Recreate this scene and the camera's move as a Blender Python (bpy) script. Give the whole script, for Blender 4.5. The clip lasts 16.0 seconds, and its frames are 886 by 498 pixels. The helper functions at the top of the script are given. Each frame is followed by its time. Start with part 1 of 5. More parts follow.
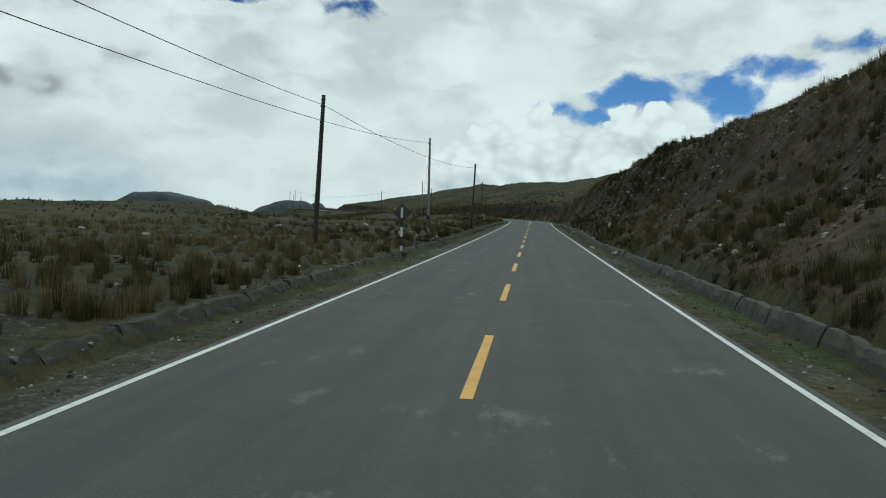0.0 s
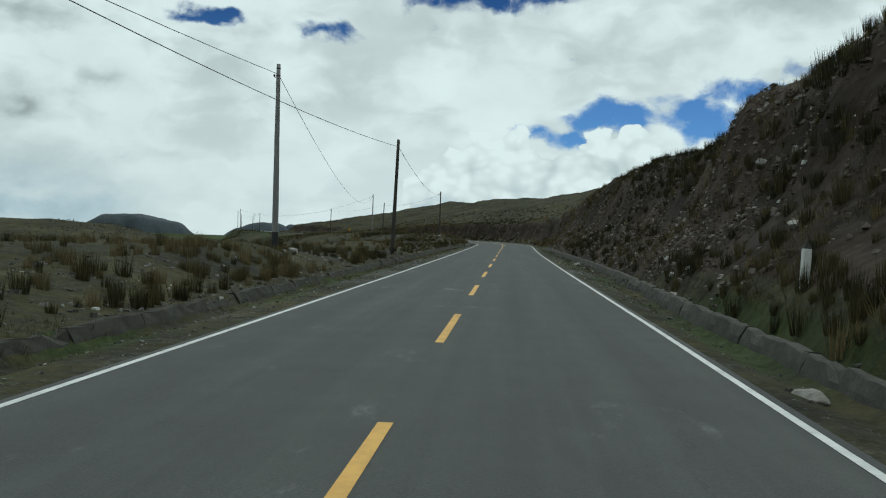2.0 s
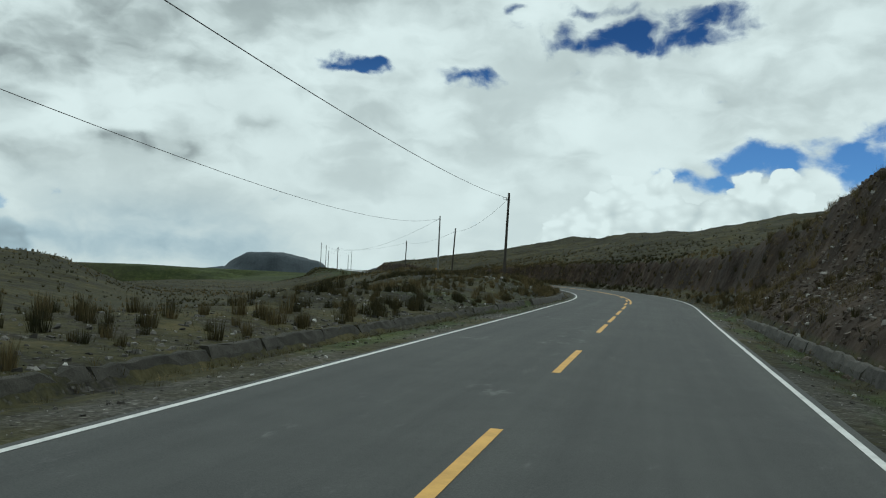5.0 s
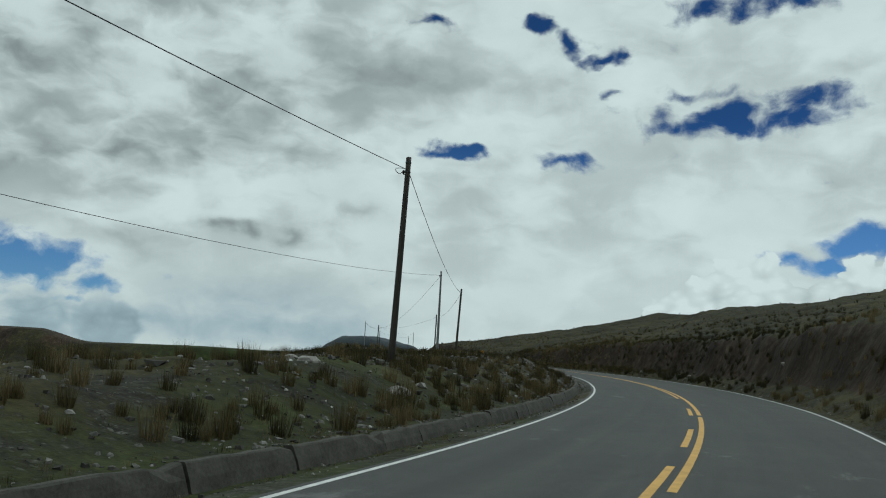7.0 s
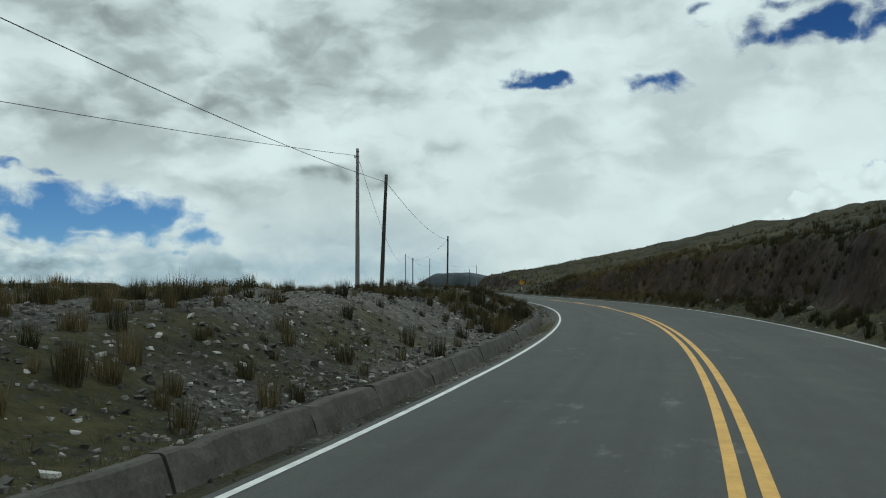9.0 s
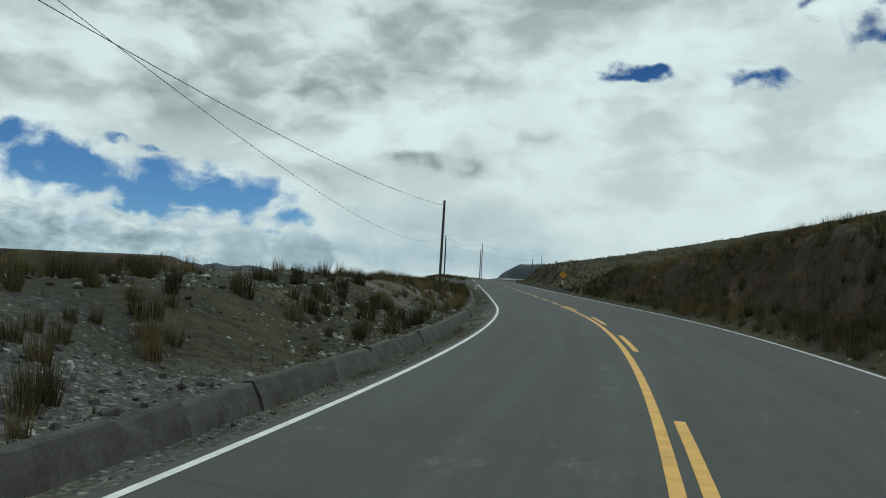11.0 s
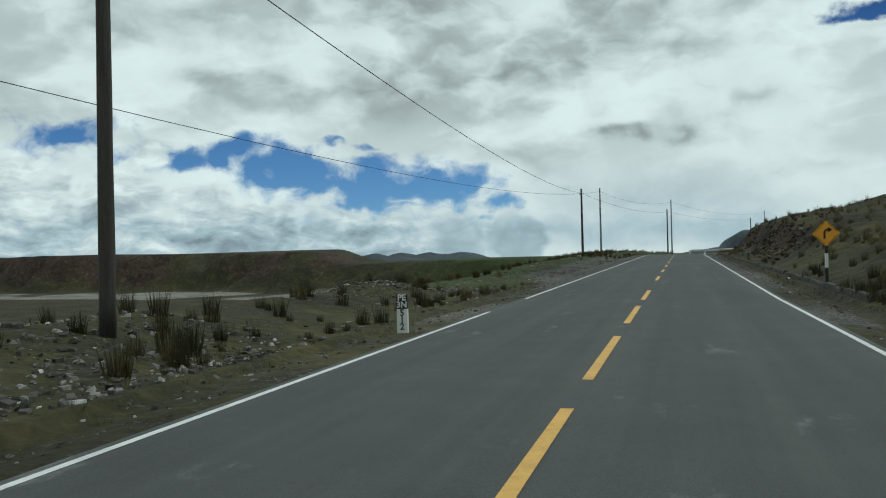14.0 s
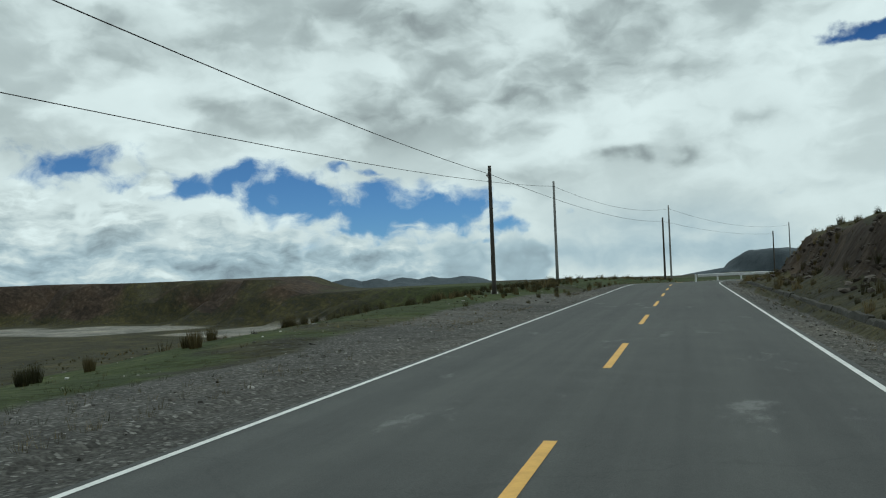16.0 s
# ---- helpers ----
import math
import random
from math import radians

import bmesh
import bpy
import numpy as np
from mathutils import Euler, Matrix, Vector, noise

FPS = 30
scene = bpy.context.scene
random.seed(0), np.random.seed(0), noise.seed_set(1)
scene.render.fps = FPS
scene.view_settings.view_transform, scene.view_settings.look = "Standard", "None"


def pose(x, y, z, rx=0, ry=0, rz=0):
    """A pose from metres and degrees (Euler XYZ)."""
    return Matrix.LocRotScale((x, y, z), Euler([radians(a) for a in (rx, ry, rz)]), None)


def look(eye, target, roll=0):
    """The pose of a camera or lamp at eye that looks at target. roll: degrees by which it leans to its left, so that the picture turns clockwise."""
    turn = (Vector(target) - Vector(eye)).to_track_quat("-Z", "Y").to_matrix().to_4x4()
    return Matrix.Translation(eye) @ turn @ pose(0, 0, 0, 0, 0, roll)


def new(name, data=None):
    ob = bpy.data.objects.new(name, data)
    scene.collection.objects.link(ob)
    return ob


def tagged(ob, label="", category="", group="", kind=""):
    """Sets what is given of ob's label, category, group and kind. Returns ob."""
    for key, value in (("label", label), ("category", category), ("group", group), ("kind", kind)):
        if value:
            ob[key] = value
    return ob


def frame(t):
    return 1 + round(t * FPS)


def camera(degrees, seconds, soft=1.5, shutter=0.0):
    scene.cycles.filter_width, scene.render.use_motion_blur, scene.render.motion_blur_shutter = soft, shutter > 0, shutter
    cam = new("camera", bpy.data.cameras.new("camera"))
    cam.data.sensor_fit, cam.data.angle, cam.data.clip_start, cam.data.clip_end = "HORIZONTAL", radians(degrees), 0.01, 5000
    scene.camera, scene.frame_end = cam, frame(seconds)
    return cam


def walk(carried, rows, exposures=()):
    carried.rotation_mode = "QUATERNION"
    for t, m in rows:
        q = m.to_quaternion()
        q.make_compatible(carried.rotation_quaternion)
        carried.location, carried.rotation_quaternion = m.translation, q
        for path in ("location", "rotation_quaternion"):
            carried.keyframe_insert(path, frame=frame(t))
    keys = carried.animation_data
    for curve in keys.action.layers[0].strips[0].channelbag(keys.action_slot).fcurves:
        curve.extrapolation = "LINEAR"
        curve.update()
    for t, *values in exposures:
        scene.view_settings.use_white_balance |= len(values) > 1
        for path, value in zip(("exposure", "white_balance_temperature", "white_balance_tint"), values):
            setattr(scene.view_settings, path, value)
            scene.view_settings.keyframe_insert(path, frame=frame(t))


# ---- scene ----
cam = camera(54.47, 16.0, soft=1.1)
PATH = [
    (0.0, pose(-0.00, 0.00, 2.08, 87.38, -1.53, 0.04)),
    (0.5, pose(1.23, 11.06, 1.94, 86.44, -2.27, 0.79)),
    (1.0, pose(2.51, 22.07, 1.78, 86.17, -2.08, -0.97)),
    (1.5, pose(3.80, 33.33, 1.72, 86.72, -1.77, -1.90)),
    (2.0, pose(5.06, 44.67, 1.65, 88.90, -1.48, -1.46)),
    (2.5, pose(6.30, 55.96, 1.63, 90.34, -1.85, 0.01)),
    (3.0, pose(7.51, 67.08, 1.58, 90.94, -2.23, 1.34)),
    (3.5, pose(8.68, 78.22, 1.55, 90.92, -2.34, 3.28)),
    (6.0, pose(14.85, 133.51, 1.56, 93.63, -3.35, 9.76)),
    (6.5, pose(15.83, 144.17, 1.60, 96.33, -3.61, 11.35)),
    (7.0, pose(16.69, 154.51, 1.61, 96.74, -3.06, 14.16)),
    (7.5, pose(17.26, 164.85, 1.64, 94.93, -3.75, 14.49)),
    (8.0, pose(17.55, 174.76, 1.62, 92.20, -4.73, 17.56)),
    (8.5, pose(17.63, 184.76, 1.63, 91.91, -2.09, 19.96)),
    (9.0, pose(17.32, 194.73, 1.65, 92.27, 0.16, 20.53)),
    (11.5, pose(9.86, 242.16, 1.58, 90.92, -3.27, 29.01)),
    (12.0, pose(6.82, 252.58, 1.54, 90.97, -2.26, 33.48)),
    (12.5, pose(3.01, 263.34, 1.60, 91.86, -1.39, 38.46)),
    (13.0, pose(-1.04, 273.73, 1.62, 91.86, 0.22, 41.37)),
    (13.5, pose(-5.15, 283.97, 1.60, 90.80, 0.64, 42.45)),
    (14.0, pose(-9.25, 294.13, 1.59, 89.94, 1.47, 40.43)),
    (14.5, pose(-13.79, 304.04, 1.61, 90.67, 1.70, 39.65)),
    (15.0, pose(-18.24, 313.93, 1.61, 90.82, 1.30, 40.90)),
    (15.5, pose(-22.74, 323.85, 1.61, 91.24, 2.59, 40.65)),
    (16.0, pose(-27.37, 333.72, 1.63, 91.55, 2.18, 40.72)),
]
BALANCE = (5900, -4)
walk(cam, PATH, [(0.0, -0.05, *BALANCE), (5.6, -0.07, *BALANCE), (6.6, -0.24, *BALANCE), (7.4, -0.32, *BALANCE), (8.2, -0.16, *BALANCE), (9.2, -0.08, *BALANCE), (16.0, -0.05, *BALANCE)])

# ---------------------------------------------------------------- light
def world_sky():
    w = bpy.data.worlds.new("sky")
    w.use_nodes = True
    scene.world = w
    nt = w.node_tree
    nt.nodes.clear()
    N = nt.nodes.new
    out, bg = N("ShaderNodeOutputWorld"), N("ShaderNodeBackground")
    sky = N("ShaderNodeTexSky")
    sky.sky_type, sky.sun_disc = "NISHITA", False
    sky.sun_elevation, sky.sun_rotation = radians(58), radians(35)
    sky.altitude, sky.air_density, sky.dust_density = 4000, 1.0, 0.3
    geo = N("ShaderNodeTexCoord")
    sep = N("ShaderNodeSeparateXYZ")
    nt.links.new(geo.outputs["Generated"], sep.inputs[0])

    def m(op, a, b=None, c=None, clamp=False):
        n = N("ShaderNodeMath")
        n.operation, n.use_clamp = op, clamp
        for i, v in enumerate((a, b, c)):
            if v is None:
                continue
            if isinstance(v, (int, float)):
                n.inputs[i].default_value = v
            else:
                nt.links.new(v, n.inputs[i])
        return n.outputs[0]

    def ramp(v, lo, hi):
        n = N("ShaderNodeMapRange")
        n.interpolation_type = "SMOOTHSTEP"
        nt.links.new(v, n.inputs["Value"])
        n.inputs["From Min"].default_value, n.inputs["From Max"].default_value = lo, hi
        return n.outputs["Result"]

    def noise_at(vec, scale, detail, rough, dist=0.0, off=(0, 0, 0)):
        mp = N("ShaderNodeMapping")
        mp.inputs["Location"].default_value = off
        nt.links.new(vec, mp.inputs["Vector"])
        n = N("ShaderNodeTexNoise")
        n.inputs["Scale"].default_value, n.inputs["Detail"].default_value = scale, detail
        n.inputs["Roughness"].default_value, n.inputs["Distortion"].default_value = rough, dist
        nt.links.new(mp.outputs[0], n.inputs["Vector"])
        return n.outputs["Fac"]

    x, y, z = sep.outputs
    az = m("MULTIPLY", m("ARCTAN2", m("MULTIPLY", x, -1.0), y), 57.2958)     # degrees, left is positive
    el = m("MULTIPLY", m("ARCSINE", z), 57.2958)
    up = m("MAXIMUM", z, 0.0)

    # the cloud deck lies flat overhead and closes up towards the horizon
    def deck(k):
        d = m("ADD", up, k)
        cv = N("ShaderNodeCombineXYZ")
        nt.links.new(m("DIVIDE", x, d), cv.inputs[0])
        nt.links.new(m("DIVIDE", y, d), cv.inputs[1])
        return cv.outputs[0]
    flat = deck(0.30)
    dirv = N("ShaderNodeCombineXYZ")
    nt.links.new(m("MULTIPLY", az, 0.1), dirv.inputs[0])
    nt.links.new(m("MULTIPLY", el, 0.135), dirv.inputs[1])
    warp = N("ShaderNodeTexNoise")
    warp.inputs["Scale"].default_value, warp.inputs["Detail"].default_value = 2.6, 5
    nt.links.new(dirv.outputs[0], warp.inputs["Vector"])
    wv = N("ShaderNodeVectorMath")
    wv.operation = "MULTIPLY_ADD"
    nt.links.new(warp.outputs["Color"], wv.inputs[0])
    wv.inputs[1].default_value = (0.26, 0.26, 0.0)
    nt.links.new(dirv.outputs[0], wv.inputs[2])
    ang = wv.outputs[0]

    wst = N("ShaderNodeMapping")
    wst.inputs["Scale"].default_value = (1.0, 1.35, 1.0)
    nt.links.new(ang, wst.inputs["Vector"])
    wide = wst.outputs[0]

    def puffs(scale, off):
        mp = N("ShaderNodeMapping")
        mp.inputs["Location"].default_value = off
        nt.links.new(ang, mp.inputs["Vector"])
        n = N("ShaderNodeTexVoronoi")
        n.feature, n.voronoi_dimensions = "SMOOTH_F1", "2D"
        n.inputs["Scale"].default_value, n.inputs["Smoothness"].default_value = scale, 0.6
        nt.links.new(mp.outputs[0], n.inputs["Vector"])
        return n.outputs["Distance"]
    puff1, puff2 = puffs(1.9, (0.2, 0.6, 0)), puffs(5.2, (3.0, 1.0, 0))
    n_big = noise_at(flat, 1.9, 4, 0.5, 0.6, (3.1, 0.7, 0))
    bst = N("ShaderNodeMapping")
    bst.inputs["Scale"].default_value = (1.0, 2.1, 1.0)
    nt.links.new(ang, bst.inputs["Vector"])
    n_band = noise_at(bst.outputs[0], 2.7, 8, 0.60, 0.0, (1.3, 6.0, 0))
    n_mid = noise_at(ang, 1.0, 5, 0.5, 0.2, (0.3, 5.0, 0))
    n_fine = noise_at(ang, 4.2, 9, 0.62, 0.2, (7.7, 1.0, 0))
    wob = m("ADD", m("MULTIPLY", m("SUBTRACT", n_mid, 0.5), 1.6), m("ADD", m("MULTIPLY", m("SUBTRACT", n_fine, 0.5), 3.6), m("MULTIPLY", m("SUBTRACT", puff2, 0.4), 1.4)))

    wsep = N("ShaderNodeSeparateColor")
    nt.links.new(warp.outputs["Color"], wsep.inputs[0])
    az_w = m("ADD", az, m("MULTIPLY", m("SUBTRACT", wsep.outputs[0], 0.5), 7.0))
    el_w = m("ADD", el, m("MULTIPLY", m("SUBTRACT", wsep.outputs[1], 0.5), 3.6))

    def spot(a, e, wa, we):
        return m("ADD", m("POWER", m("DIVIDE", m("SUBTRACT", az_w, a), wa), 2.0), m("POWER", m("DIVIDE", m("SUBTRACT", el_w, e), we), 2.0))

    # openings in the deck: azimuth, elevation, half width, half height, depth
    holes = None
    for a, e, wa, we, k in HOLES:
        g = m("MULTIPLY", m("POWER", 2.718, m("MULTIPLY", spot(a, e, wa, we), -0.7)), k)
        holes = g if holes is None else m("MAXIMUM", holes, g)
    blue = ramp(m("ADD", holes, m("MULTIPLY", wob, 0.46)), 0.42, 1.15)

    # heaped clouds low down, with crisp bright tops
    heap = None
    az_h = m("ADD", az, m("MULTIPLY", m("SUBTRACT", wsep.outputs[0], 0.5), 1.6))
    el_h = m("ADD", el, m("MULTIPLY", m("SUBTRACT", wsep.outputs[1], 0.5), 0.8))
    for a, e, wa, we in HEAPS:
        q = m("ADD", m("POWER", m("DIVIDE", m("SUBTRACT", az_h, a), wa), 2.0), m("POWER", m("DIVIDE", m("SUBTRACT", el_h, e), we), 2.0))
        g = m("SUBTRACT", 1.0, q)
        heap = g if heap is None else m("MAXIMUM", heap, g)
    puff3 = puffs(11.0, (1.3, 4.0, 0))
    billow = m("SUBTRACT", 1.02, m("ADD", m("ADD", m("MULTIPLY", puff2, 0.55), m("MULTIPLY", puff3, 0.42)), m("MULTIPLY", noise_at(ang, 9.0, 5, 0.5, 0.0, (1.0, 2.0, 0)), 0.35)))
    heap_edge = m("ADD", heap, m("MULTIPLY", m("SUBTRACT", billow, 0.5), 1.3))
    left_of = ramp(az, 20.0, 34.0)
    heap_mask = m("ADD", m("MULTIPLY", ramp(heap_edge, 0.0, 0.14), m("SUBTRACT", 1.0, left_of)), m("MULTIPLY", ramp(heap_edge, -0.1, 0.5), left_of))

    # brightness of the deck: thin bright parts, grey thick parts
    n_wide = noise_at(wide, 1.25, 5, 0.46, 0.25, (2.3, 1.0, 0))
    n_cell = noise_at(wide, 3.4, 6, 0.48, 0.3, (8.3, 4.0, 0))
    thick = ramp(m("ADD", m("MULTIPLY", n_big, 0.20), m("ADD", m("MULTIPLY", n_wide, 0.55), m("MULTIPLY", n_cell, 0.25))), 0.42, 0.60)
    heavy = m("ADD", 0.20, m("MULTIPLY", m("MULTIPLY", ramp(az, 8.0, 34.0), ramp(el, 5.0, 11.0)), m("SUBTRACT", 0.21, m("MULTIPLY", ramp(az, 42.0, 56.0), 0.11))))
    lumps = m("ADD", m("MULTIPLY", m("SUBTRACT", puff1, 0.40), 0.10), m("ADD", m("MULTIPLY", m("SUBTRACT", n_cell, 0.5), 0.12), m("MULTIPLY", m("SUBTRACT", n_fine, 0.5), 0.07)))
    relief = m("ADD", 0.45, m("MULTIPLY", ramp(el, 2.0, 10.0), 0.55))
    val = m("SUBTRACT", 0.955, m("MULTIPLY", relief, m("ADD", m("MULTIPLY", thick, heavy), lumps)))
    heap_val = m("ADD", m("SUBTRACT", 0.98, m("MULTIPLY", left_of, 0.09)), m("MULTIPLY", m("SUBTRACT", billow, 0.50), m("SUBTRACT", 0.50, m("MULTIPLY", left_of, 0.22))))
    heap_val = m("SUBTRACT", heap_val, m("MULTIPLY", left_of, m("MULTIPLY", m("SUBTRACT", n_band, 0.47), m("MULTIPLY", ramp(az, 36.0, 46.0), 1.5))))
    heap_val = m("SUBTRACT", heap_val, m("MULTIPLY", m("SUBTRACT", 1.0, ramp(el, 0.2, 4.5)), 0.16))
    val = m("ADD", m("MULTIPLY", val, m("SUBTRACT", 1.0, heap_mask)), m("MULTIPLY", heap_val, heap_mask))
    for a, e, wa, we, k in GREYS:
        q = spot(a, e, wa, we)
        val = m("SUBTRACT", val, m("MULTIPLY", m("POWER", 2.718, m("MULTIPLY", q, -1.0)), m("MULTIPLY", m("ADD", n_fine, 0.5), k)))
    val = m("MAXIMUM", val, 0.3)

    cloud = N("ShaderNodeValToRGB")
    cr = cloud.color_ramp
    cr.elements[0].position, cr.elements[0].color = 0.25, (0.21, 0.22, 0.23, 1)
    cr.elements[1].position, cr.elements[1].color = 1.0, (0.86, 0.885, 0.87, 1)
    e1 = cr.elements.new(0.6)
    e1.color = (0.475, 0.50, 0.495, 1)
    nt.links.new(val, cloud.inputs[0])
    cgain = N("ShaderNodeMix")
    cgain.data_type, cgain.blend_type = "RGBA", "MULTIPLY"
    cgain.inputs["Factor"].default_value = 1.0
    nt.links.new(cloud.outputs[0], cgain.inputs["A"])
    cgain.inputs["B"].default_value = (CLOUD_GAIN, CLOUD_GAIN, CLOUD_GAIN, 1)

    tint = N("ShaderNodeMix")
    tint.data_type, tint.blend_type = "RGBA", "MULTIPLY"
    nt.links.new(m("MULTIPLY", m("SUBTRACT", 1.0, ramp(el, 1.0, 6.0)), m("SUBTRACT", 1.0, ramp(val, 0.60, 0.88))), tint.inputs["Factor"])
    nt.links.new(cgain.outputs["Result"], tint.inputs["A"])
    tint.inputs["B"].default_value = (0.88, 0.98, 1.08, 1)

    sgain = N("ShaderNodeMix")
    sgain.data_type, sgain.blend_type = "RGBA", "MULTIPLY"
    sgain.inputs["Factor"].default_value = 1.0
    nt.links.new(sky.outputs[0], sgain.inputs["A"])
    sgain.inputs["B"].default_value = (SKY_GAIN * 0.52, SKY_GAIN * 0.74, SKY_GAIN * 1.02, 1)

    mix = N("ShaderNodeMix")
    mix.data_type = "RGBA"
    nt.links.new(m("MULTIPLY", blue, m("SUBTRACT", 1.0, heap_mask)), mix.inputs["Factor"])
    nt.links.new(tint.outputs["Result"], mix.inputs["A"])
    deep = N("ShaderNodeMix")
    deep.data_type, deep.blend_type = "RGBA", "MULTIPLY"
    nt.links.new(ramp(el, 8.0, 16.0), deep.inputs["Factor"])
    nt.links.new(sgain.outputs["Result"], deep.inputs["A"])
    deep.inputs["B"].default_value = (0.42, 0.50, 0.60, 1)
    nt.links.new(deep.outputs["Result"], mix.inputs["B"])
    nt.links.new(mix.outputs["Result"], bg.inputs["Color"])
    bg.inputs["Strength"].default_value = 1.0
    nt.links.new(bg.outputs[0], out.inputs[0])


CLOUD_GAIN, SKY_GAIN = 0.97, 0.072
HOLES = ((-17.8, 7.9, 3.2, 1.9, 1.3), (-13.2, 7.8, 4.0, 0.9, 1.25), (-8.6, 6.8, 2.4, 0.7, 1.2), (-20.0, 9.4, 4.0, 0.9, 1.1), (-25.5, 10.6, 3.5, 0.7, 0.9),
         (-4.0, 15.4, 6.0, 0.95, 1.25), (-8.5, 16.3, 4.0, 0.8, 1.0), (-2.0, 17.2, 3.0, 0.4, 0.8), (3.8, 17.0, 0.9, 0.4, 0.9), (8.6, 21.5, 2.2, 0.6, 1.1), (5.8, 20.5, 1.3, 1.0, 1.1),
         (4.0, 19.3, 1.7, 0.6, 1.1), (-6.0, 22.4, 4.5, 0.9, 1.2), (14.4, 13.4, 1.7, 0.5, 1.3), (6.7, 12.9, 1.9, 0.55, 1.2), (16.5, 21.5, 1.6, 0.6, 0.9),
         (63.2, 7.2, 3.8, 1.1, 1.3), (55.6, 6.1, 3.4, 1.1, 1.3), (50.5, 5.3, 4.0, 1.7, 1.4), (45.0, 4.2, 4.0, 2.0, 1.4), (40.8, 3.9, 3.0, 1.5, 1.3), (36.6, 2.8, 2.2, 0.7, 1.0), (46.0, 3.5, 4.0, 0.4, 1.0),
         (42.4, 2.8, 2.4, 0.3, 1.0), (37.6, 1.9, 1.6, 0.3, 0.9), (45.6, 7.1, 2.4, 0.3, 1.0), (90.0, 14.0, 14.0, 5.0, 0.9), (-75.0, 20.0, 16.0, 6.0, 0.9), (-38.0, 12.0, 8.0, 1.6, 0.9),
         (150.0, 25.0, 25.0, 8.0, 0.9), (-140.0, 18.0, 22.0, 6.0, 0.9))
HEAPS = ((-13.9, 4.6, 1.7, 2.9), (-11.6, 4.2, 2.2, 2.9), (-9.0, 3.2, 2.6, 2.9), (-6.2, 4.2, 1.9, 3.0), (-4.0, 3.6, 2.2, 3.1), (-1.6, 2.6, 3.0, 3.0),
         (35.5, 0.4, 2.4, 2.0), (39.5, 0.6, 2.4, 2.0), (43.5, 0.4, 2.6, 2.2), (47.5, 0.6, 3.0, 2.6), (52.0, 0.8, 3.0, 3.2), (56.0, 1.0, 3.0, 3.8), (61.0, 1.6, 4.0, 4.2), (67.0, 2.0, 4.5, 4.6),
         (59.0, 6.4, 1.2, 0.9))
GREYS = ((28.2, 7.2, 0.8, 0.5, 0.30), (25.0, 7.1, 0.9, 0.55, 0.30), (20.0, 8.7, 1.3, 0.5, 0.24), (33.0, 0.8, 5.0, 1.2, 0.15), (36.0, 11.0, 4.0, 1.0, 0.20), (35.4, 6.0, 3.5, 0.9, 0.18), (22.0, 18.0, 6.0, 1.5, 0.12),
         (14.5, 17.4, 5.5, 1.2, 0.14), (27.5, 15.4, 6.0, 1.4, 0.12), (27.5, 12.6, 4.5, 0.9, 0.14), (44.4, 10.2, 4.0, 0.9, 0.22), (59.0, 15.0, 5.0, 1.5, 0.20), (55.0, 11.0, 4.0, 0.8, 0.14), (26.0, 3.0, 4.0, 1.2, 0.10),
         (24.0, 0.6, 7.0, 1.0, 0.16), (63.0, 2.4, 4.0, 0.7, 0.14), (55.0, 1.2, 3.0, 0.6, 0.14), (47.0, 1.0, 2.5, 0.5, 0.14), (-22.0, 14.5, 4.0, 1.2, 0.16), (41.0, 16.5, 6.0, 1.4, 0.2),
         (46.0, 1.0, 18.0, 1.8, 0.03), (28.0, 1.5, 9.0, 3.0, 0.08), (20.0, 4.0, 12.0, 3.5, 0.06), (-11.5, 4.9, 2.5, 0.6, 0.10), (-7.5, 4.0, 3.0, 0.6, 0.10))
world_sky()
sun = new("sun", bpy.data.lights.new("sun", "SUN"))
sun.data.energy, sun.data.angle, sun.data.color = 1.3, radians(14), (1.0, 0.97, 0.93)
sun.matrix_world = look((0, 0, 100), (-60 * math.sin(radians(35)), -60 * math.cos(radians(35)), 4))

# ---------------------------------------------------------------- the road's line and the lie of the land
H0, H1, S0, S1, X0 = -5.955, 24.848, 166.67, 278.13, -0.588
S2, S3, H2 = 406.0, 478.0, -40.0
_ss = np.arange(-400.0, 700.01, 0.5)


def _heading(s):
    u = np.clip((s - S0) / (S1 - S0), 0, 1)
    v = np.clip((s - S2) / (S3 - S2), 0, 1)
    u = u - 0.074 * (u * u * (3 - 2 * u) - u)
    return np.radians(H0 + (H1 - H0) * u + (H2 - H1) * v * v * (3 - 2 * v))


_hd = _heading(_ss)
_mid = (_hd[1:] + _hd[:-1]) / 2
_cx = np.concatenate([[0], np.cumsum(-np.sin(_mid) * 0.5)])
_cy = np.concatenate([[0], np.cumsum(np.cos(_mid) * 0.5)])
_i0 = int(np.argmin(np.abs(_ss)))
_cx, _cy = _cx - _cx[_i0] + X0, _cy - _cy[_i0]


def axis(s):
    """Centre line and heading at s; straight on beyond its ends."""
    s = np.asarray(s, float)
    c = np.clip(s, _ss[0], _ss[-1])
    h = np.interp(c, _ss, _hd)
    e = s - c
    return np.interp(c, _ss, _cx) - np.sin(h) * e, np.interp(c, _ss, _cy) + np.cos(h) * e, h


def smooth(u):
    u = np.clip(u, 0, 1)
    return u * u * (3 - 2 * u)


MEAN_H = radians(9.0)


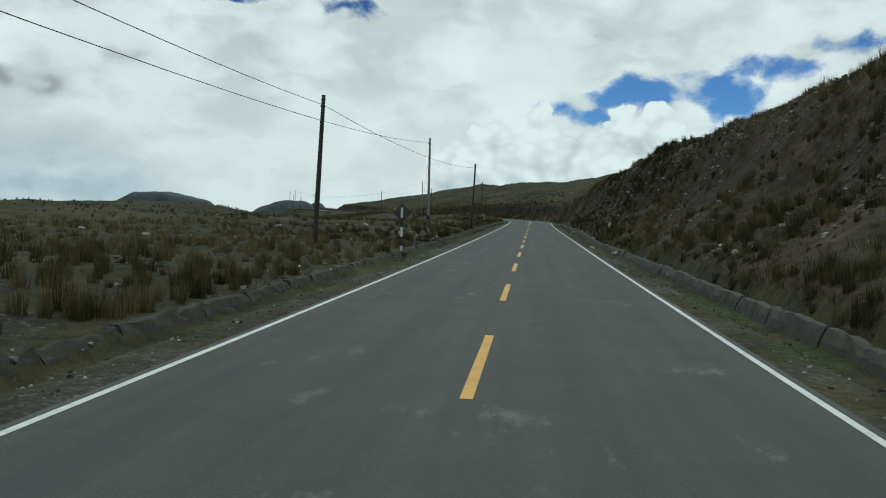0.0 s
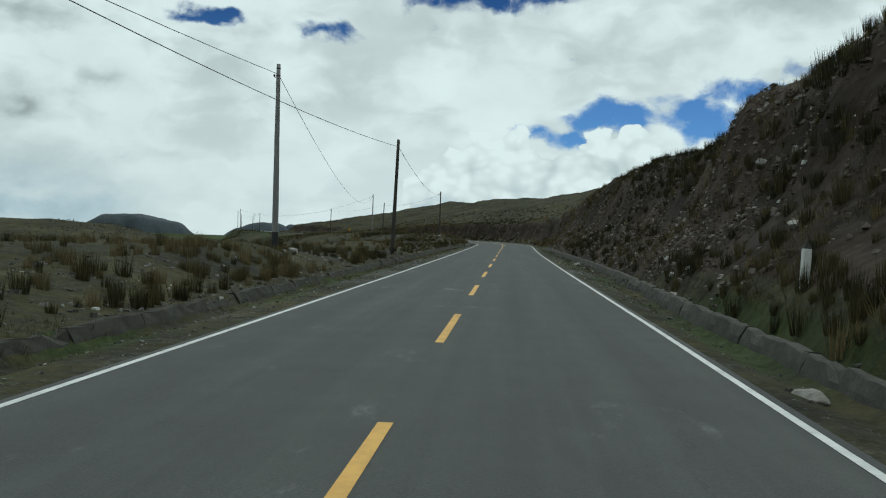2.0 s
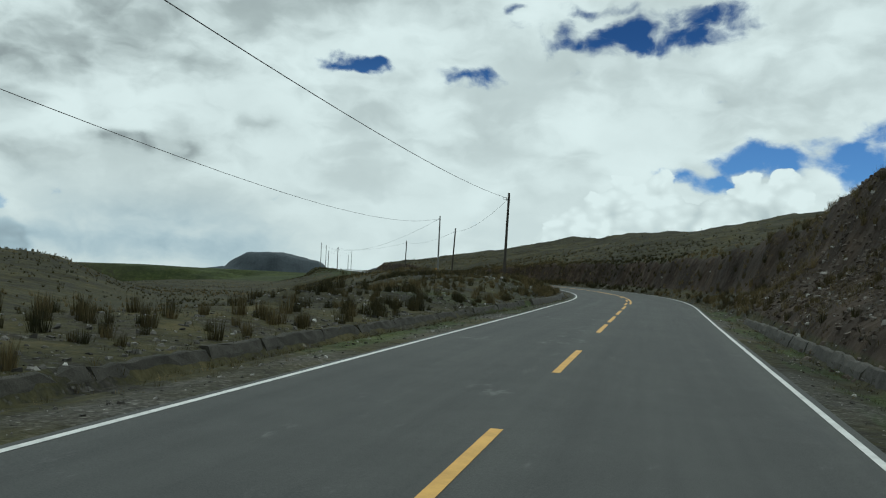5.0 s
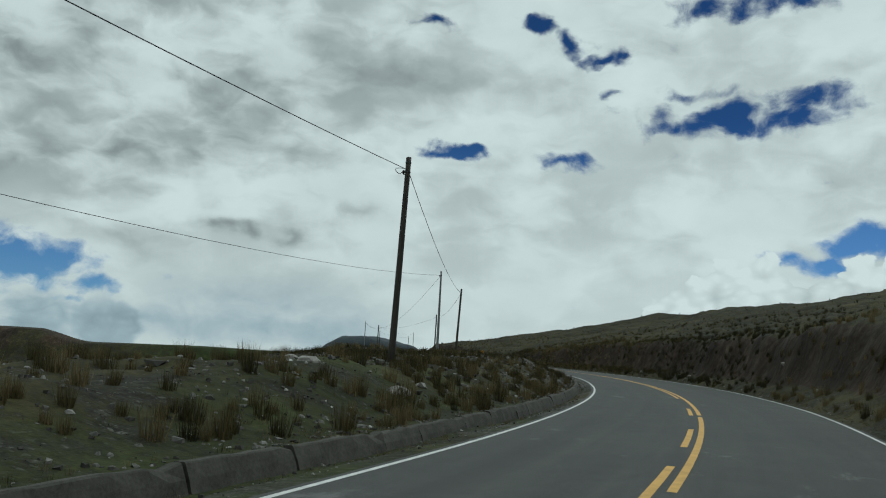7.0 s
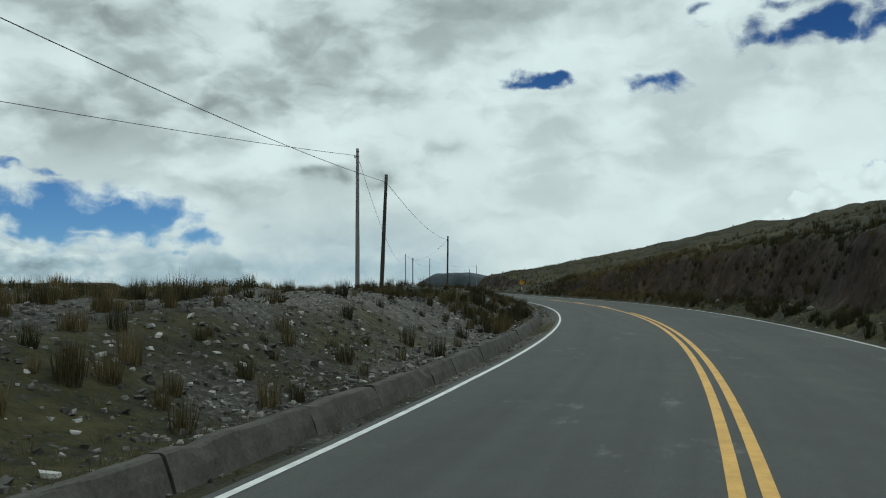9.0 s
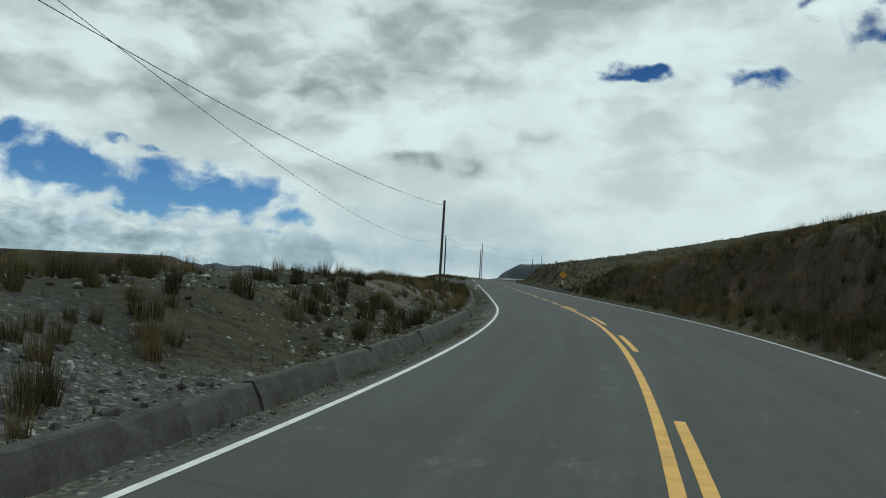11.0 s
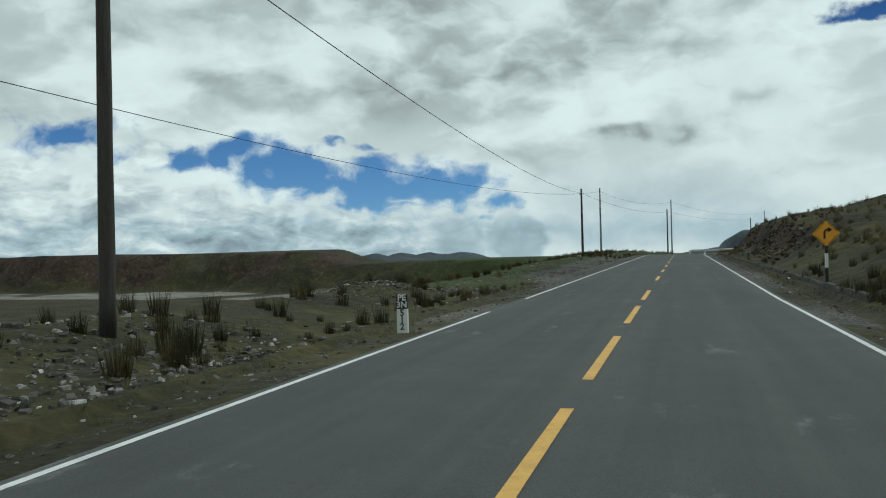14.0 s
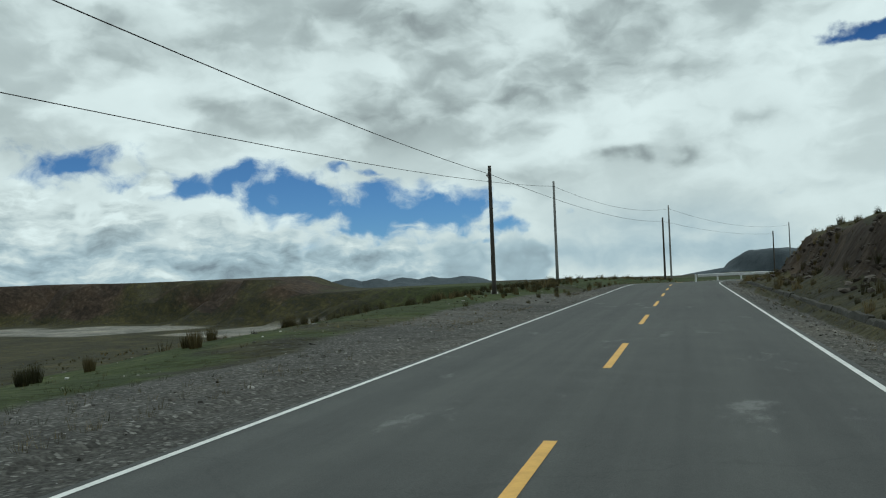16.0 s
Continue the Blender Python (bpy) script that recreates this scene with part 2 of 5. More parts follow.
def plan(s, d):
    """World x, y of the point s along the road and d to its right; the far land follows a straight axis."""
    s, d = np.broadcast_arrays(np.asarray(s, float), np.asarray(d, float))
    x, y, h = axis(s)
    xa, ya = x + np.cos(h) * d, y + np.sin(h) * d
    m0, m1, _ = axis(200.0)
    xb = m0 - math.sin(MEAN_H) * (s - 200) + math.cos(MEAN_H) * d
    yb = m1 + math.cos(MEAN_H) * (s - 200) + math.sin(MEAN_H) * d
    w = smooth((np.abs(d) - 45) / 300)
    w = np.maximum(w, smooth((s - 520) / 400))
    w = np.maximum(w, smooth((-100 - s) / 250))
    return xa * (1 - w) + xb * w, ya * (1 - w) + yb * w


def _hash(i, j, seed):
    h = (i * 374761393 + j * 668265263 + seed * 974634777) & 0xFFFFFFFF
    h = ((h ^ (h >> 13)) * 1274126177) & 0xFFFFFFFF
    return ((h ^ (h >> 16)) & 0xFFFF) / 65535.0


def vnoise(x, y, seed=0):
    xi, yi = np.floor(x).astype(np.int64), np.floor(y).astype(np.int64)
    u, v = x - xi, y - yi
    u, v = u * u * (3 - 2 * u), v * v * (3 - 2 * v)
    a, b = _hash(xi, yi, seed), _hash(xi + 1, yi, seed)
    c, e = _hash(xi, yi + 1, seed), _hash(xi + 1, yi + 1, seed)
    return (a * (1 - u) + b * u) * (1 - v) + (c * (1 - u) + e * u) * v - 0.5


def fbm(x, y, size, seed=0, octaves=4):
    t, a = 0.0, 1.0
    for k in range(octaves):
        t = t + a * vnoise(x / size, y / size, seed + k)
        size, a = size / 2.1, a * 0.5
    return t


def tab(s, *pairs):
    return np.interp(s, pairs[0::2], pairs[1::2])


def edge_d(s, side):
    if side > 0:
        return tab(s, 10, 3.5, 60, 3.58, 90, 3.5, 120, 3.5, 145, 3.75, 177, 4.2, 192, 4.6, 214, 4.75, 240, 4.6, 262, 4.45, 275, 4.25, 287, 4.0, 312, 3.75, 324, 3.58)
    return -tab(s, 10, 3.42, 60, 3.36, 100, 3.36, 145, 3.5, 185, 3.85, 210, 4.0, 240, 3.85, 256, 3.75, 275, 3.65, 295, 3.5, 340, 3.48)


def kerb_shift(s, d):
    """How far the drain wall stands out where the road is wider."""
    wide = 0.25 * np.where(np.asarray(d) > 0, np.clip(edge_d(s, 1) - 3.6, 0, 0.35), np.clip(-edge_d(s, -1) - 3.5, 0, 1))
    left = tab(s, 0, 0.45, 60, 0.50, 80, 0.65, 90, 0.85, 140, 0.95, 157, 0.60, 170, 0.34, 200, 0.18, 250, 0.20, 285, 0.05, 305, 0.15)
    right = tab(s, 0, 0.42, 30, 0.42, 45, 0.28, 54, 0.12, 62, 0.12, 72, 0.45, 84, 0.80, 100, 0.80, 146, 0.5, 160, 0.1, 300, 0.1, 325, 0.55, 420, 0.45)
    return wide + np.where(np.asarray(d) > 0, right, left)


def crest(s):
    """Top edge of the cut bank right of the road: offset and height."""
    dc = tab(s, -60, 15, 20, 14.5, 45, 13.5, 56, 11.4, 66, 9.6, 75, 9.6, 80, 11, 110, 11.2, 130, 11.5, 155, 11, 172, 9.6, 182, 8.9, 230, 8.5,
             280, 8.2, 296, 8.0, 306, 7.6, 316, 7.6, 330, 9.5, 345, 9.5, 365, 9.2, 395, 9.6, 412, 9.4, 424, 9.4, 500, 9.4)
    zc = tab(s, -60, 8.0, 20, 7.7, 45, 7.5, 56, 6.4, 66, 6.5, 75, 6.3, 80, 5.7, 95, 6.0, 112, 6.5, 130, 6.8, 142, 6.5, 156, 6.0, 172, 4.8, 182, 4.2,
             230, 4.0, 262, 3.6, 280, 3.2, 296, 2.6, 306, 2.0, 316, 1.2, 326, 1.1, 345, 1.8, 362, 2.7, 380, 3.1, 394, 3.3, 402, 2.9, 411, 0.5, 436, -0.2, 520, -2)
    return dc, zc


def right_side(s, d, x, y):
    dc, zc = crest(s)
    j = fbm(x, y, 7.0, 11, 4)
    dc = dc + 1.1 * j
    zc = zc + 0.5 * fbm(x, y, 16.0, 13, 3)
    lean = kerb_shift(s, d)
    foot = 5.1 + lean
    u = np.clip((d - foot) / np.maximum(dc - foot, 0.5), 0, 1)
    steep = tab(s, 20, 0.5, 60, 0.35, 80, 0.45, 160, 0.6, 182, 1, 296, 1, 312, 0.4, 340, 0.0, 365, 0.7, 405, 0.9, 420, 0.2)
    talus = 0.85 * u + 0.15 * u * u
    scarp = 0.30 * u ** 0.8 + 0.70 * smooth((u - 0.42) / 0.42)
    prof = talus * (1 - steep) + scarp * steep
    z = np.maximum(zc, 0.0) * prof + np.minimum(zc, 0) * u
    z = z + (0.12 + 0.36 * smooth((165 - s) / 20)) * smooth((d - 4.85 - lean) / 0.5)
    over = np.maximum(d - dc, 0)
    slope = tab(s, 0, 0.30, 150, 0.26, 200, 0.24, 300, 0.23, 345, 0.25, 385, 0.18, 420, 0.06, 460, 0.0)
    roll = np.minimum(over, 46) + 0.12 * np.clip(over - 46, 0, 200)
    z = z + slope * roll
    z = z + smooth((d - 5.6 - lean) / 2) * (0.50 * fbm(x, y, 5.0, 21, 4) + 0.34 * fbm(x, y, 1.5, 22, 3))
    z = z + smooth((over - 6) / 20) * 2.2 * fbm(x, y, 34.0, 25, 3)
    return z


def left_side(s, d, x, y):
    a = -d
    z9 = tab(s, -40, 0.4, 10, 0.45, 40, 0.35, 70, 0.7, 82, 0.6, 98, 0.6, 120, 0.25, 140, 0.4, 165, 0.75, 182, 1.05, 215, 1.25, 250, 1.05, 285, 0.8,
             305, 0.6, 320, 0.35, 335, -0.05, 360, -0.05, 390, 0.35, 420, 0.6, 440, 0.3, 480, -2)
    z25 = tab(s, -40, 0.2, 20, 0.3, 60, 0.9, 90, 0.5, 110, -0.2, 135, -0.1, 165, 0.35, 182, 0.6, 205, 1.15, 235, 1.2, 255, 0.85, 285, 0.3, 305, -0.6, 320, -1.5, 345, -2.3, 380, -2.1, 420, -1.4, 480, -3.5)
    z60 = tab(s, -40, 0.6, 30, 0.9, 60, 2.0, 95, 1.6, 125, 0.0, 150, -1.2, 175, -1.0, 205, 0.2, 235, 0.1, 255, -0.7, 285, -2.6, 310, -4.4, 345, -6.2, 400, -6.8, 450, -6.5)
    z140 = tab(s, -40, 2.6, 60, 3.4, 105, 2.4, 150, -1.6, 220, -2.4, 280, -5.5, 330, -9.0, 420, -11.0, 520, -10)
    base = tab(s, -40, 0.08, 300, 0.10, 312, 0.0, 480, -0.05)
    z = base + (z9 - base) * smooth((a - 5.2) / 3.6)
    z = z + (z25 - z9) * smooth((a - 9) / 16) + (z60 - z25) * smooth((a - 24) / 36) + (z140 - z60) * smooth((a - 55) / 90)
    bump = smooth((a - 6.0) / 3) * tab(s, 300, 1, 325, 0.35, 420, 0.35, 450, 0.8)
    z = z + bump * (0.60 * fbm(x, y, 9.0, 31, 4) + 0.24 * fbm(x, y, 1.6, 32, 3))
    z = z + smooth((a - 18) / 30) * 1.3 * fbm(x, y, 30.0, 35, 3)
    z = z + 4.0 * smooth((1 - np.hypot((x + 110) / 76, (y - 215) / 50)) / 0.6)
    # a narrow valley runs off towards the plain
    along = np.clip((y - 108) / 250.0, 0, 1)
    off = x - (1.5 - 26.0 * along - 78.0 * along ** 1.6)
    bed = -0.3 - 6.5 * along
    cut = smooth((1.25 - np.abs(off) / (7 + 30 * along)) / 0.9) * smooth((y - 106) / 18) * smooth((a - 10) / 8)
    z = z + np.minimum(bed - z, 0) * cut
    brink = tab(s, 312, 9.8, 318, 8.8, 323, 8.5, 330, 12.0, 338, 14.2, 346, 15.5)
    z = z - 1.5 * smooth((s - 310) / 6) * smooth((350 - s) / 10) * smooth((a - brink) / 2.2) * smooth((34 - a) / 10)
    z = z - 0.45 * np.exp(-((s - 333) / 3.6) ** 2 - ((a - 17.6) / 2.0) ** 2) + 0.30 * np.exp(-((s - 325.5) / 2.6) ** 2 - ((a - 8.0) / 1.4) ** 2)
    return z


HILLS = ((-1000, 2900, 700, 520, -15, 20, 0.9), (500, 560, 260, 300, -10, 36, 0.8), (350, -300, 260, 400, 10, 45, 0.8), (-420, -500, 400, 300, 30, 16, 0.8))


def tip(s):
    """The first stretch runs gently downhill."""
    return tab(s, -400, 4.2, -120, 1.48, -20, 0.52, 0, 0.33, 11, 0.24, 22, 0.171, 33, 0.116, 45, 0.074, 56, 0.05, 80, 0.016, 110, 0.0)


def sag(s):
    """The road runs downhill at first, and tips over a crest before its last bend."""
    return tip(s) -0.40 * smooth((np.asarray(s, float) - 416) / 26) - 0.012 * np.clip(np.asarray(s, float) - 446, 0, 80)


def river(x, y):
    """Distance towards the bluff beyond the river, and along it to the left."""
    u, v = x + 291, y - 551
    across = -0.28 * u + 0.96 * v + 34 * fbm(x, y, 110.0, 51, 3)
    return across, -0.96 * u - 0.28 * v


def far_land(x, y):
    z = -3.2 + 3.0 * fbm(x, y, 420.0, 41, 4) - 13.0 * smooth((np.sqrt((x + 20) ** 2 + (y - 260) ** 2) - 300) / 700) - 44.0 * smooth((np.sqrt((x + 20) ** 2 + (y - 260) ** 2) - 900) / 2600)
    for hx, hy, rx, ry, rot, hh, soft in HILLS:
        c, q = math.cos(radians(rot)), math.sin(radians(rot))
        u, v = ((x - hx) * c + (y - hy) * q) / rx, (-(x - hx) * q + (y - hy) * c) / ry
        r = np.sqrt(u * u + v * v) * (1 + 0.45 * fbm(x, y, 160.0, 47, 3))
        z = z + hh * smooth((1.25 - r) / (soft + 0.25)) * (1 + 0.25 * fbm(x, y, 80.0, 48, 3))
    # river flat and the bluff on its far side
    across, along = river(x, y)
    gully = 1.5 * fbm(x, y, 60.0, 52, 2) + 1.3 * np.abs(fbm(x, y, 24.0, 55, 3)) + 0.3 * fbm(x, y, 9.0, 56, 2)
    floor = -15.8 + 0.4 * fbm(x, y, 30.0, 53, 3) + 0.045 * np.clip(-across - 150, 0, 400)
    top = 2.2 + 1.2 * fbm(x, y, 160.0, 54, 3) + 1.2 * fbm(x, y, 60.0, 57, 2) - 9.0 * smooth((across - 70) / 120) - 18.0 * smooth((across - 190) / 600) - 6.0 * smooth((16 - along + 0.5 * np.clip(across - 15, 0, 120)) / 24)
    k = smooth((across + 10 - 22 * gully) / 24)
    bluff = floor + (top - floor) * (0.8 * k + 0.2 * k * k) + 4 * k * (1 - k) * (5.0 * fbm(x, y, 16.0, 58, 3) + 2.0 * np.abs(fbm(x, y, 30.0, 59, 2)))
    w = smooth((along + 190) / 150) * smooth((1500 - along) / 500) * smooth((across + 420) / 120) * smooth((1200 - across) / 300)
    return z * (1 - w) + np.where(across < -40, floor, bluff) * w


def land(s, d):
    """Height of the ground at s along the road, d to its right."""
    s, d = np.broadcast_arrays(np.asarray(s, float), np.asarray(d, float))
    x, y = plan(s, d)
    z = np.where(d > 0, right_side(s, d, x, y), left_side(s, d, x, y))
    f = far_land(x, y)
    w = np.where(d > 0, smooth((d - 90) / 260), smooth((-d - 80) / 90))
    w = np.maximum(w, smooth((s - 470) / 160))
    w = np.maximum(w, smooth((-60 - s) / 160))
    z = z * (1 - w) + f * w
    # road bed, verge and drain
    a = np.abs(d)
    drain = np.where(d > 0, np.maximum(smooth((s + 30) / 8) * smooth((150 - s) / 10), smooth((s - 318) / 8) * smooth((424 - s) / 8)),
                     np.maximum(smooth((s + 30) / 8) * smooth((176 - s) / 8), smooth((s - 172) / 8) * smooth((307 - s) / 3)))
    w2 = a - kerb_shift(s, d)
    verge = -0.03 - 0.05 * smooth((a - 4.0) / 0.6) + 0.03 * fbm(x, y, 0.9, 61, 3) * smooth((a - 3.9) / 0.3)
    dip = -0.10 * drain * smooth((w2 - 3.95) / 0.3) * smooth((4.75 - w2) / 0.2)
    k = smooth((w2 - 4.58) / 0.2)
    near = (verge + dip) * (1 - k) + z * k
    z = np.where(a < 12, near, z)
    return np.where(a < 3.7, -0.09, z) + (sag(s) - tip(s)) * smooth((16 - a) / 6) + tip(s) * smooth((90 - a) / 60)


def land_z(s, d):
    return float(land(s, d))


def place(s, d, dz=0.0):
    x, y = plan(s, d)
    return Vector((float(x), float(y), land_z(s, d) + dz))


def heading_at(s):
    return math.degrees(float(axis(s)[2]))

# ---------------------------------------------------------------- materials
def material(name, rough=0.9, metal=0.0, spec=0.3):
    mt = bpy.data.materials.new(name)
    mt.use_nodes = True
    b = mt.node_tree.nodes["Principled BSDF"]
    b.inputs["Roughness"].default_value, b.inputs["Metallic"].default_value = rough, metal
    b.inputs["Specular IOR Level"].default_value = spec
    return mt, mt.node_tree, b


def tex(nt, kind, scale, detail=6.0, rough=0.6, coord="Object", off=(0, 0, 0), stretch=(1, 1, 1)):
    tc = nt.nodes.new("ShaderNodeTexCoord")
    mp = nt.nodes.new("ShaderNodeMapping")
    mp.inputs["Location"].default_value, mp.inputs["Scale"].default_value = off, stretch
    nt.links.new(tc.outputs[coord], mp.inputs[0])
    n = nt.nodes.new(kind)
    n.inputs["Scale"].default_value = scale
    if kind == "ShaderNodeTexNoise":
        n.inputs["Detail"].default_value, n.inputs["Roughness"].default_value = detail, rough
    nt.links.new(mp.outputs[0], n.inputs["Vector"])
    return n.outputs["Fac" if kind == "ShaderNodeTexNoise" else "Distance"]


def ramp_of(nt, fac, *stops):
    r = nt.nodes.new("ShaderNodeValToRGB")
    r.color_ramp.elements[0].position, r.color_ramp.elements[0].color = stops[0][0], (*stops[0][1], 1)
    r.color_ramp.elements[1].position, r.color_ramp.elements[1].color = stops[-1][0], (*stops[-1][1], 1)
    for p, c in stops[1:-1]:
        r.color_ramp.elements.new(p).color = (*c, 1)
    nt.links.new(fac, r.inputs[0])
    return r.outputs[0]


def mix_of(nt, fac, a, b, blend="MIX"):
    n = nt.nodes.new("ShaderNodeMix")
    n.data_type, n.blend_type = "RGBA", blend
    for sock, v in (("Factor", fac), ("A", a), ("B", b)):
        i = n.inputs[sock]
        if isinstance(v, (int, float)):
            i.default_value = v
        elif isinstance(v, tuple):
            i.default_value = (*v, 1)
        else:
            nt.links.new(v, i)
    return n.outputs["Result"]


def bump_of(nt, b, height, strength, dist=0.02):
    n = nt.nodes.new("ShaderNodeBump")
    n.inputs["Strength"].default_value, n.inputs["Distance"].default_value = strength, dist
    nt.links.new(height, n.inputs["Height"])
    nt.links.new(n.outputs[0], b.inputs["Normal"])


def attribute(nt, name):
    n = nt.nodes.new("ShaderNodeAttribute")
    n.attribute_name = name
    return n.outputs["Fac"]


def level(nt, v, lo, hi):
    n = nt.nodes.new("ShaderNodeMapRange")
    n.interpolation_type = "SMOOTHSTEP"
    nt.links.new(v, n.inputs["Value"])
    n.inputs["From Min"].default_value, n.inputs["From Max"].default_value = lo, hi
    return n.outputs["Result"]


def mat_ground():
    """Stony soil, short grass, gravel, raw earth and river sand, laid out by the attributes on the sheet."""
    mt, nt, b = material("ground", 0.95, 0, 0.15)
    big, mid, fine = tex(nt, "ShaderNodeTexNoise", 0.06, 11, 0.68), tex(nt, "ShaderNodeTexNoise", 0.55, 6, 0.65, off=(9, 3, 0)), tex(nt, "ShaderNodeTexNoise", 6.0, 6, 0.7)
    grit = tex(nt, "ShaderNodeTexVoronoi", 16.0)
    def pebbles(scale, *stops):
        v = nt.nodes.new("ShaderNodeTexVoronoi")
        v.inputs["Scale"].default_value = scale
        tc = nt.nodes.new("ShaderNodeTexCoord")
        nt.links.new(tc.outputs["Object"], v.inputs["Vector"])
        bw = nt.nodes.new("ShaderNodeSeparateColor")
        nt.links.new(v.outputs["Color"], bw.inputs[0])
        # Pebble colour is multiplied down towards the gaps between cells.
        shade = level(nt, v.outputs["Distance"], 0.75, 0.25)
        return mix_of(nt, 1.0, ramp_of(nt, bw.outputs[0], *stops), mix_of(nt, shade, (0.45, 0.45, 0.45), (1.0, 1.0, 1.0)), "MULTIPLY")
    soil = ramp_of(nt, fine, (0.3, (0.015, 0.013, 0.010)), (0.55, (0.036, 0.031, 0.025)), (0.75, (0.078, 0.070, 0.058)))
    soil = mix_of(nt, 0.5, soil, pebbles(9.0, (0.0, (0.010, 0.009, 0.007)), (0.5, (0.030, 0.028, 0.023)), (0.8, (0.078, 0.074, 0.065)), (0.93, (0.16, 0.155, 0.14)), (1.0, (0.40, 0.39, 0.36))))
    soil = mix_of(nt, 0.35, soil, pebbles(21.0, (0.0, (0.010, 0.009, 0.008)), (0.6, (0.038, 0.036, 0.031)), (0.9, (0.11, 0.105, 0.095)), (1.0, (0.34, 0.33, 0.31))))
    grass = ramp_of(nt, mix_of(nt, 0.4, mid, fine), (0.32, (0.013, 0.013, 0.0055)), (0.5, (0.034, 0.033, 0.0135)), (0.66, (0.078, 0.066, 0.031)))
    lawn = ramp_of(nt, mix_of(nt, 0.4, fine, mid), (0.34, (0.016, 0.022, 0.007)), (0.5, (0.034, 0.046, 0.014)), (0.66, (0.070, 0.082, 0.029)))
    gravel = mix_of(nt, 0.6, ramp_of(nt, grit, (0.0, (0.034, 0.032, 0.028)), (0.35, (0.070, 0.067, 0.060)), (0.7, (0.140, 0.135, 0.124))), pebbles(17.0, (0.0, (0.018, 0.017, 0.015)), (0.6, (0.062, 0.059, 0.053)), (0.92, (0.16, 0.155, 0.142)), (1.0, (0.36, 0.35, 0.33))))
    earth = ramp_of(nt, mid, (0.3, (0.018, 0.013, 0.009)), (0.55, (0.048, 0.034, 0.024)), (0.75, (0.108, 0.079, 0.056)))
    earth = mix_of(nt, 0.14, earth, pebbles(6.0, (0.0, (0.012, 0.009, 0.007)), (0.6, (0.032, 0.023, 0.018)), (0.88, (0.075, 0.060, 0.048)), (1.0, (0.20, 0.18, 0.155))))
    sand = ramp_of(nt, mid, (0.3, (0.11, 0.105, 0.09)), (0.7, (0.26, 0.25, 0.225)))
    col = mix_of(nt, level(nt, mix_of(nt, 0.5, mid, fine), 0.37, 0.53), soil, grass)
    col = mix_of(nt, level(nt, mix_of(nt, 0.5, attribute(nt, "lawn"), mid, "ADD"), 0.52, 0.82), col, lawn)
    col = mix_of(nt, level(nt, mix_of(nt, 0.5, attribute(nt, "gravel"), fine, "ADD"), 0.55, 0.85), col, gravel)
    col = mix_of(nt, level(nt, mix_of(nt, 0.5, attribute(nt, "earth"), mid, "ADD"), 0.50, 0.85), col, earth)
    col = mix_of(nt, level(nt, attribute(nt, "sand"), 0.3, 0.7), col, sand)
    col = mix_of(nt, 0.8, col, ramp_of(nt, big, (0.34, (0.40, 0.41, 0.41)), (0.5, (0.82, 0.82, 0.80)), (0.66, (1.42, 1.34, 1.20))), "MULTIPLY")
    nt.links.new(col, b.inputs["Base Color"])
    swell = nt.nodes.new("ShaderNodeBump")
    swell.inputs["Strength"].default_value, swell.inputs["Distance"].default_value = 0.7, 1.6
    nt.links.new(tex(nt, "ShaderNodeTexNoise", 0.10, 5, 0.62, off=(2, 7, 1)), swell.inputs["Height"])
    grain = nt.nodes.new("ShaderNodeBump")
    grain.inputs["Strength"].default_value, grain.inputs["Distance"].default_value = 0.55, 0.03
    nt.links.new(mix_of(nt, 0.35, fine, grit), grain.inputs["Height"])
    nt.links.new(swell.outputs[0], grain.inputs["Normal"])
    nt.links.new(grain.outputs[0], b.inputs["Normal"])
    return mt


